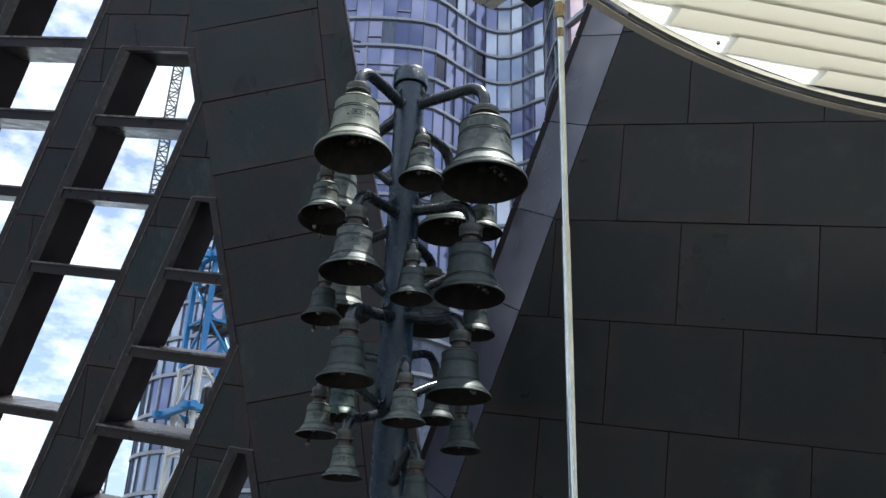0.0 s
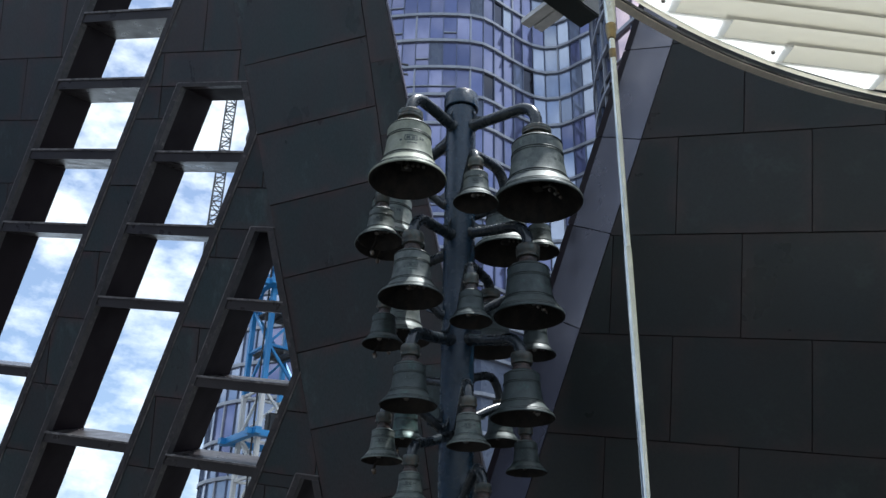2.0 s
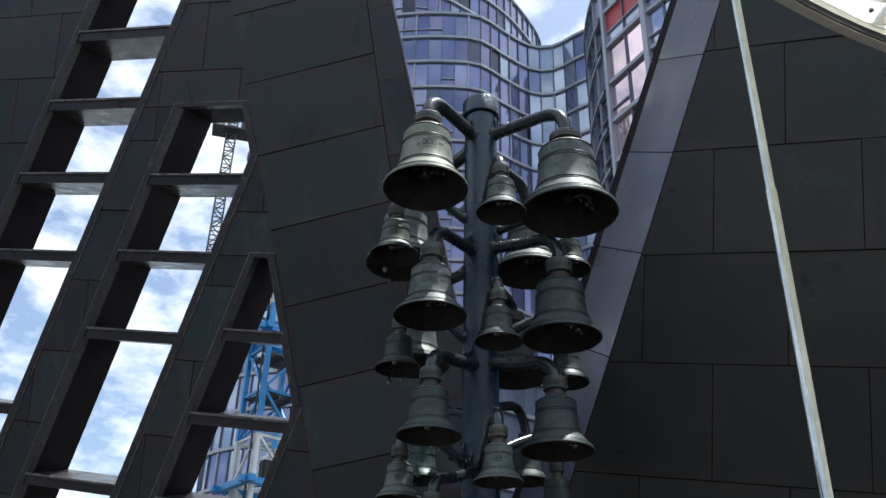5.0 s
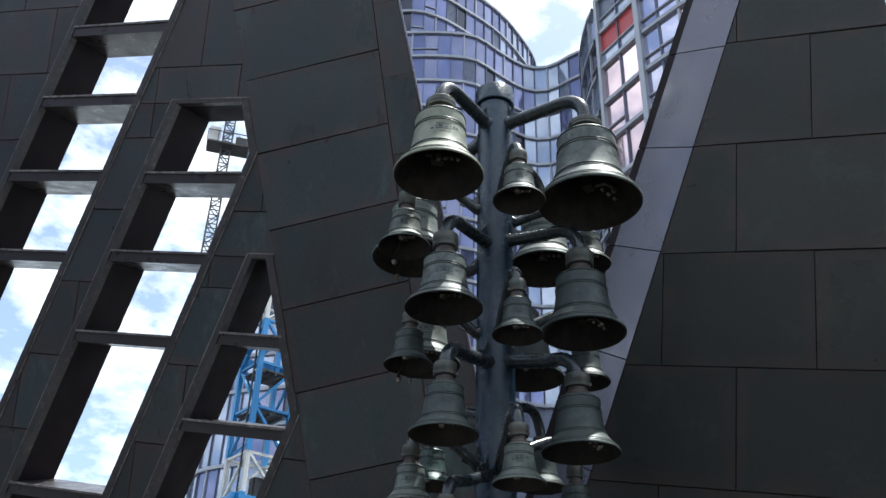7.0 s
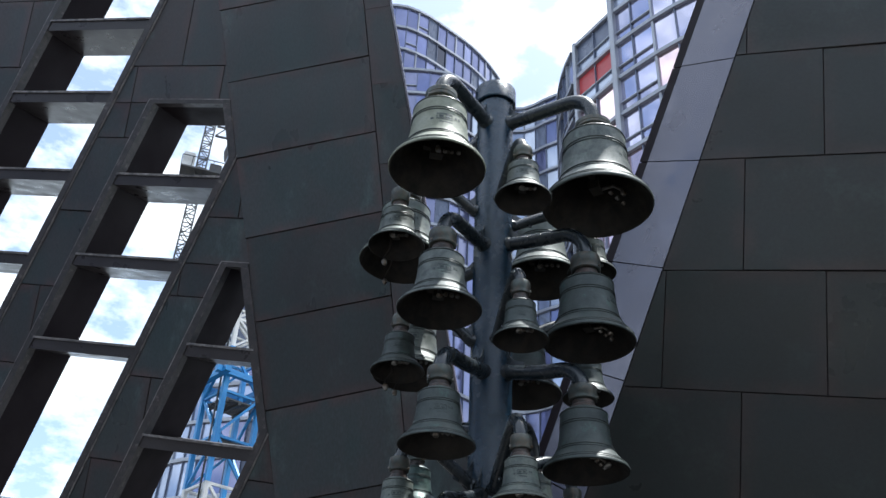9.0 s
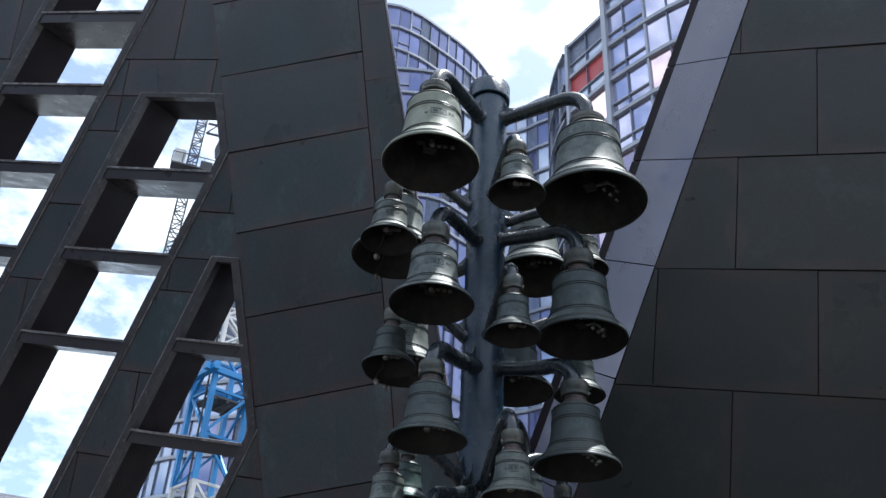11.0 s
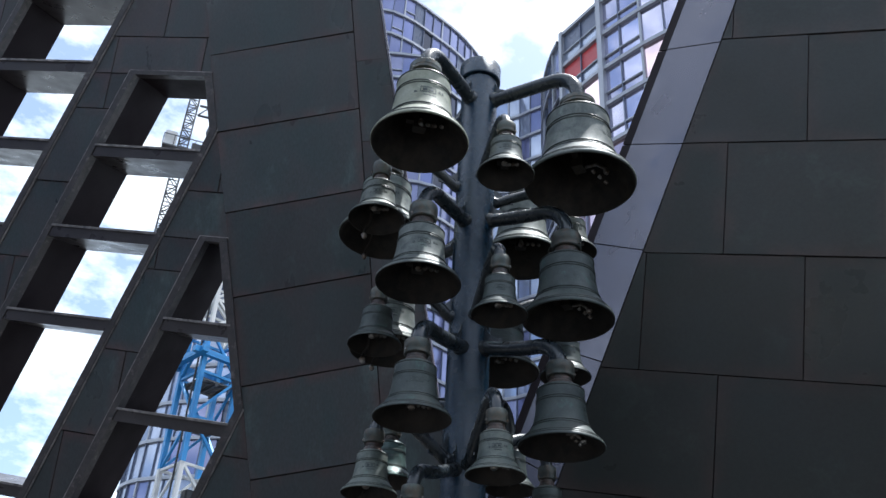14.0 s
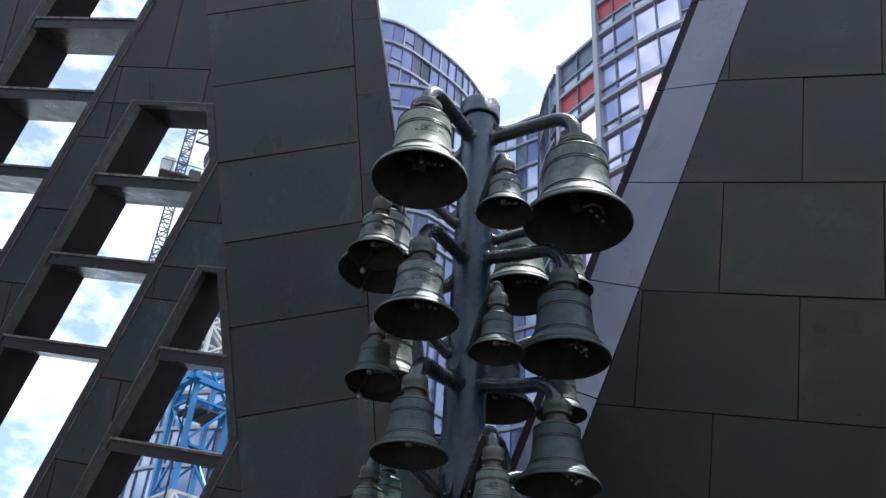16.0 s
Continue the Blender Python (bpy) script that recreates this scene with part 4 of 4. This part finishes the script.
def facade(parent, plan, z0, z1, storey, step, show, pick, band=0.30, seed=1, deep=4.0, every=4):
    """A curved curtain wall: per storey a projecting band, panes and mullions; where show() says no, a plain skin only."""
    rnd = random.Random(seed)
    pts = resample(plan, step)
    n = int(round((z1 - z0) / storey))
    skin = bmesh.new()
    rings = []
    for i, p in enumerate(pts):
        d = (pts[min(i + 1, len(pts) - 1)] - pts[max(i - 1, 0)]).normalized()
        inward = Vector((-d.y, d.x, 0))
        rings.append([skin.verts.new(p + inward * a + Vector((0, 0, z))) for a, z in ((0.25, z0), (0.25, z1), (deep, z1), (deep, z0))])
    for a, b in zip(rings, rings[1:]):
        for k in range(4):
            skin.faces.new((a[k], a[(k + 1) % 4], b[(k + 1) % 4], b[k]))
    skin.faces.new(rings[0][::-1])
    skin.faces.new(rings[-1])
    part("core", skin, SPANDREL, parent, smooth=False)
    for k in range(n + 1):
        z = z0 + k * storey
        bm = bmesh.new()
        rows = []
        for i, p in enumerate(pts):
            d = (pts[min(i + 1, len(pts) - 1)] - pts[max(i - 1, 0)]).normalized()
            inward = Vector((-d.y, d.x, 0))
            rows.append([bm.verts.new(p + inward * a + Vector((0, 0, z + b))) for a, b in ((-0.16, -band / 2), (0.26, -band / 2), (0.26, band / 2), (-0.16, band / 2))])
        for a, b in zip(rows, rows[1:]):
            for j in range(4):
                bm.faces.new((a[j], a[(j + 1) % 4], b[(j + 1) % 4], b[j]))
        part("floor_band", bm, FRAME, parent, "silver floor band", smooth=False)
        if k == n:
            break
        for i, (p, q) in enumerate(zip(pts, pts[1:])):
            c, d = (p + q) / 2, (q - p)
            zc = z + storey / 2
            if not show(c.x, zc):
                continue
            turn = math.atan2(d.y, d.x)
            inward = Vector((-d.y, d.x, 0)).normalized()
            mat, kind = pick(rnd, i, k, c)
            tilt_z = storey - band
            base = c + inward * 0.10 + Vector((0, 0, zc))
            if kind == "low_light":
                low = tilt_z * 0.38
                block("pane", PANE_LIGHT, parent, base + Vector((0, 0, -tilt_z / 2 + low / 2)), (d.length - 0.08, 0.04, low - 0.06), turn)
                block("panel", mat, parent, base + Vector((0, 0, low / 2)), (d.length - 0.02, 0.04, tilt_z - low), turn)
                block("transom", FRAME, parent, c + inward * 0.02 + Vector((0, 0, zc - tilt_z / 2 + low)), (d.length, 0.16, 0.10), turn)
            elif kind == "split":
                low = tilt_z * 0.30
                block("pane", mat, parent, base + Vector((0, 0, -tilt_z / 2 + low / 2)), (d.length - 0.08, 0.04, low - 0.06), turn + rnd.uniform(-0.006, 0.006))
                block("pane", mat, parent, base + Vector((0, 0, low / 2)), (d.length - 0.08, 0.04, tilt_z - low), turn + rnd.uniform(-0.006, 0.006))
                block("transom", FRAME, parent, c + inward * 0.02 + Vector((0, 0, zc - tilt_z / 2 + low)), (d.length, 0.16, 0.10), turn)
            else:
                block("pane", mat, parent, base, (d.length - 0.06, 0.04, tilt_z), turn + rnd.uniform(-0.008, 0.008))
            thick = 0.16 if (i % every == 0 and (every < 4 or k % 2 == 0)) else 0.07
            block("mullion", FRAME if thick > 0.1 else SPANDREL, parent, p + inward * 0.03 + Vector((0, 0, zc)), (thick, 0.2, tilt_z), turn)


def pick_blue(rnd, i, k, c):
    if c.x < -17:
        return (PANE_LIGHT, "") if rnd.random() < 0.8 else (PANE, "")
    if c.x > 2.5 and c.x < 8.5:
        return (PANE_LIGHT, "") if rnd.random() < 0.75 else (PANE, "")
    r = rnd.random()
    if r < 0.03:
        return PANE_DARK, ""
    if r < 0.07:
        return SPANDREL, ""
    if c.x < -5 and r > 0.55:
        return PANE, "split"
    return (PANE_LIGHT, "") if r > 0.93 else (PANE, "")


def pick_right(rnd, i, k, c):
    r = random.Random(i // 2 * 37 + k * 101).random()
    if c.x < 11.6 and k == 16:
        return RED, "low_light"
    if r < 0.10:
        return PANE, "split"
    # lower storeys: half the panes carry the pink reflection as their own tint
    if k < 14 and r < 0.5:
        return PANE_CLOUD_TINT, ""
    return (PANE_PINK, "split") if r > 0.72 else (PANE_PINK, "")


def pick_bay(rnd, i, k, c):
    if k == 14:
        return RED, "low_light"
    if k > 14:
        return SPANDREL, "low_light"
    return (PANE_CLOUD_TINT, "split") if k % 3 == 0 and i % 2 == 0 else (PANE_CLOUD_TINT, "")


def pick_nose(rnd, i, k, c):
    r = rnd.random()
    return (PANE_DARK, "split") if r < 0.5 else ((PANE, "split") if r < 0.75 else ((PANE_LIGHT, "") if r < 0.88 else (SPANDREL, "")))


tower = thing("apartment_tower", pose(0, 0, 0), "curving blue-violet glass apartment tower with silver floor bands", "building")
facade(tower, [(-25.6, 83), (-27.6, 77.8), (-24.6, 73.4), (-17, 71), (-10.5, 70), (-5.5, 70.1), (-2.6, 70.8), (-0.5, 72.8), (2.2, 75.2), (4.4, 75.8), (6.2, 75.0), (8.2, 73.4), (10.8, 73.0)],
       0.15, 68.40, 3.25, 1.35, lambda x, z: (x > -13 and z > 30) or (x < -18.5 and z < 36), pick_blue, seed=3)
drum = thing("tower_drum", pose(0, 0, 0), "rounded upper storeys of the blue glass tower", "building")
facade(drum, [(-25, 79), (-21, 73.5), (-15.5, 71.2), (-9.6, 70.3), (-6.4, 71.5), (-3.8, 73.7), (-1.35, 76.0), (0.7, 78.6), (2.55, 81.8), (4.0, 85.0), (4.6, 88.5)], 68.68, 78.43, 3.25, 1.35, lambda x, z: x > -13, pick_blue, seed=5)
tower_right = thing("apartment_tower", pose(0, 0, 0), "rounded glass tower with rose reflections, silver grid and red panels", "building")
facade(tower_right, [(9.2, 46.3), (11.7, 43.4), (14.3, 41.2), (18, 39.4), (24, 38)], -0.65, 64.35, 3.25, 1.72, lambda x, z: x < 19 and z > 18, pick_right, seed=8, every=2, deep=1.2)
nose = thing("tower_nose", pose(0, 0, 0), "rounded balcony end of the tower with rose reflections", "building")
facade(nose, [(6.75, 59), (6.35, 55.5), (6.5, 52.2), (7.02, 49.65)], -0.6, 51.4, 3.25, 1.25, lambda x, z: z > 18, pick_nose, seed=4, every=3, deep=1.2)
facade(tower_right, [(7.02, 49.65), (8.15, 47.9), (9.28, 46.12)], -0.6, 51.4, 3.25, 2.06, lambda x, z: z > 18, pick_bay, seed=6, every=2, deep=0.8)
block("corner_post", FRAME, tower_right, Vector((7.0, 49.56, 25.6)), (0.30, 0.34, 52.0), radians(-58))

block("corner_post", FRAME, tower_right, Vector((9.22, 46.12, 31.9)), (0.4, 0.4, 65.0), radians(-50))


# ---- tower cranes ----
def strut(name, mat, parent, a, b, w):
    """A square bar between two points, as a part of its own."""
    a, b = Vector(a), Vector(b)
    d = b - a
    ob = new(name, UNIT_MESHES[mat.name])
    ob.parent = parent
    ob.matrix_basis = Matrix.Translation((a + b) / 2) @ d.to_track_quat("Z", "Y").to_matrix().to_4x4() @ Matrix.Diagonal((w, w, d.length, 1))
    return ob


def mast(parent, mat, z0, z1, w, panel, chord, brace, cross=False):
    """A stretch of square lattice mast: four chords, level rungs and zigzag braces."""
    c = [(-w / 2, -w / 2), (w / 2, -w / 2), (w / 2, w / 2), (-w / 2, w / 2)]
    for x, y in c:
        strut("chord", mat, parent, (x, y, z0), (x, y, z1), chord)
    n = max(1, round((z1 - z0) / panel))
    for k in range(n):
        lo, hi = z0 + (z1 - z0) * k / n, z0 + (z1 - z0) * (k + 1) / n
        for i in range(4):
            a, b = c[i], c[(i + 1) % 4]
            strut("rung", mat, parent, (*a, hi - brace / 2), (*b, hi - brace / 2), brace)
            p, q = (a, b) if (k + i) % 2 else (b, a)
            strut("brace", mat, parent, (*p, lo), (*q, hi), brace)
            if cross:
                strut("brace", mat, parent, (*q, lo), (*p, hi), brace * 0.85)


def lattice(parent, mat, z0, z1, w, panel, chord, brace):
    """A distant mast whose bars are too fine to tell apart."""
    bm = bmesh.new()
    z = z0
    k = 0
    while z < z1 - 0.01:
        e = min(z1, z + panel)
        c = [(-w / 2, -w / 2), (w / 2, -w / 2), (w / 2, w / 2), (-w / 2, w / 2)]
        for i in range(4):
            a, b = c[i], c[(i + 1) % 4]
            bar(bm, (*a, z), (*a, e), chord, up=(0, 1, 0))
            bar(bm, (*a, e - brace), (*b, e - brace), brace)
            p, q = ((*a, z), (*b, e)) if (k + i) % 2 else ((*b, z), (*a, e))
            bar(bm, p, q, brace)
        z = e
        k += 1
    return tagged(part("mast", bm, mat, parent, smooth=False), "grey lattice mast", kind="stuff")


crane = thing("tower_crane", pose(-9.9, 34.9, 0, 0, 0, 43), "blue and white lattice mast of a tower crane", "crane")
MW = 1.62
mast(crane, CRANE_WHITE, 0.0, 12.0, MW, 1.7, 0.17, 0.10)
mast(crane, CRANE_BLUE, 12.0, 17.6, MW, 1.86, 0.19, 0.10)
mast(crane, CRANE_WHITE, 17.6, 23.0, MW, 1.4, 0.16, 0.10, cross=True)
for zc, half in ((10.1, 1.15), (16.35, 1.12)):
    for sx in (-1, 1):
        strut("collar_beam", CRANE_BLUE, crane, (sx * half, -half - 0.35, zc), (sx * half, half + 0.35, zc), 0.26)
        strut("collar_beam", CRANE_BLUE, crane, (-half - 0.35, sx * half, zc - 0.02), (half + 0.35, sx * half, zc - 0.02), 0.24)
for zc in (13.75, 15.45):
    for k in range(9):
        y = -MW / 2 + 0.12 + k * (MW - 0.24) / 8
        strut("grating_bar", CRANE_GREY, crane, (-MW / 2 + 0.1, y, zc), (MW / 2 - 0.1, y, zc), 0.075)
    for x in (-0.55, 0.0, 0.55):
        strut("grating_joist", CRANE_GREY, crane, (x, -MW / 2 + 0.08, zc - 0.09), (x, MW / 2 - 0.08, zc - 0.09), 0.10)
for dx in (-0.95, -0.78):
    bm = bmesh.new()
    tube(bm, [(dx, -0.62, 0), (dx, -0.62, 22)], 0.040, 8)
    part("cable", bm, BLACK, crane)
bm = bmesh.new()
box(bm, (-0.35, -0.7, 10.3), (0.15, -0.3, 11.1))
bmesh.ops.bevel(bm, geom=bm.edges[:], offset=0.05, segments=2, affect="EDGES")
part("winch_motor", bm, BLACK, crane, "black winch motor", smooth=False)

crane2 = thing("tower_crane", pose(-21.8, 56.5, 0, 0, 0, 20), "distant grey lattice crane with a cab and platform", "crane")
lattice(crane2, CRANE_GREY, 0.0, 62.0, 0.72, 0.8, 0.11, 0.065)
bm = bmesh.new()
box(bm, (-1.5, -0.9, 43.4), (1.7, 0.7, 43.52))
for x in (-1.5, -0.7, 0.1, 0.9, 1.7):
    box(bm, (x - 0.03, -0.9, 43.52), (x + 0.03, -0.84, 44.5))
box(bm, (-1.5, -0.9, 44.45), (1.7, -0.84, 44.51))
part("platform", bm, CRANE_GREY, crane2, "grey railed platform", smooth=False)
bm = bmesh.new()
box(bm, (-1.45, -0.7, 43.53), (-0.55, 0.2, 45.0))
bmesh.ops.bevel(bm, geom=bm.edges[:], offset=0.08, segments=2, affect="EDGES")
part("cab", bm, CRANE_WHITE, crane2, "pale crane cab", smooth=False)
bm = bmesh.new()
box(bm, (0.65, -0.6, 43.53), (1.55, 0.3, 44.4))
part("winch_housing", bm, CRANE_GREY, crane2, "grey winch housing", smooth=False)
bm = bmesh.new()
for z in (47.6, 48.6):
    bar(bm, (0.5, 0, z), (14, 0, z + 0.4), 0.14)
for k in range(9):
    bar(bm, (0.5 + 1.5 * k, 0, 47.6 + 0.05 * k), (1.25 + 1.5 * k, 0, 48.6 + 0.05 * k), 0.08)
part("jib", bm, CRANE_GREY, crane2, smooth=False)

# ---- unseen blocks added out of view to shape fill light and reflections ----
bm = bmesh.new()
box(bm, (-45, -42, 0), (45, -30, 14))
tagged(part("wall_south", bm, CONCRETE, smooth=False), "unseen plain concrete block added behind the camera to cut fill light", "building", kind="structure")
# added out of view so the zinc return reflects something darker than sky
bm = bmesh.new()
box(bm, (-34, -30, 0), (-26, 16, 15))
tagged(part("wall_far_west", bm, SPANDREL, smooth=False), "unseen plain grey-blue block added to darken the zinc band's reflection", "building", kind="structure")
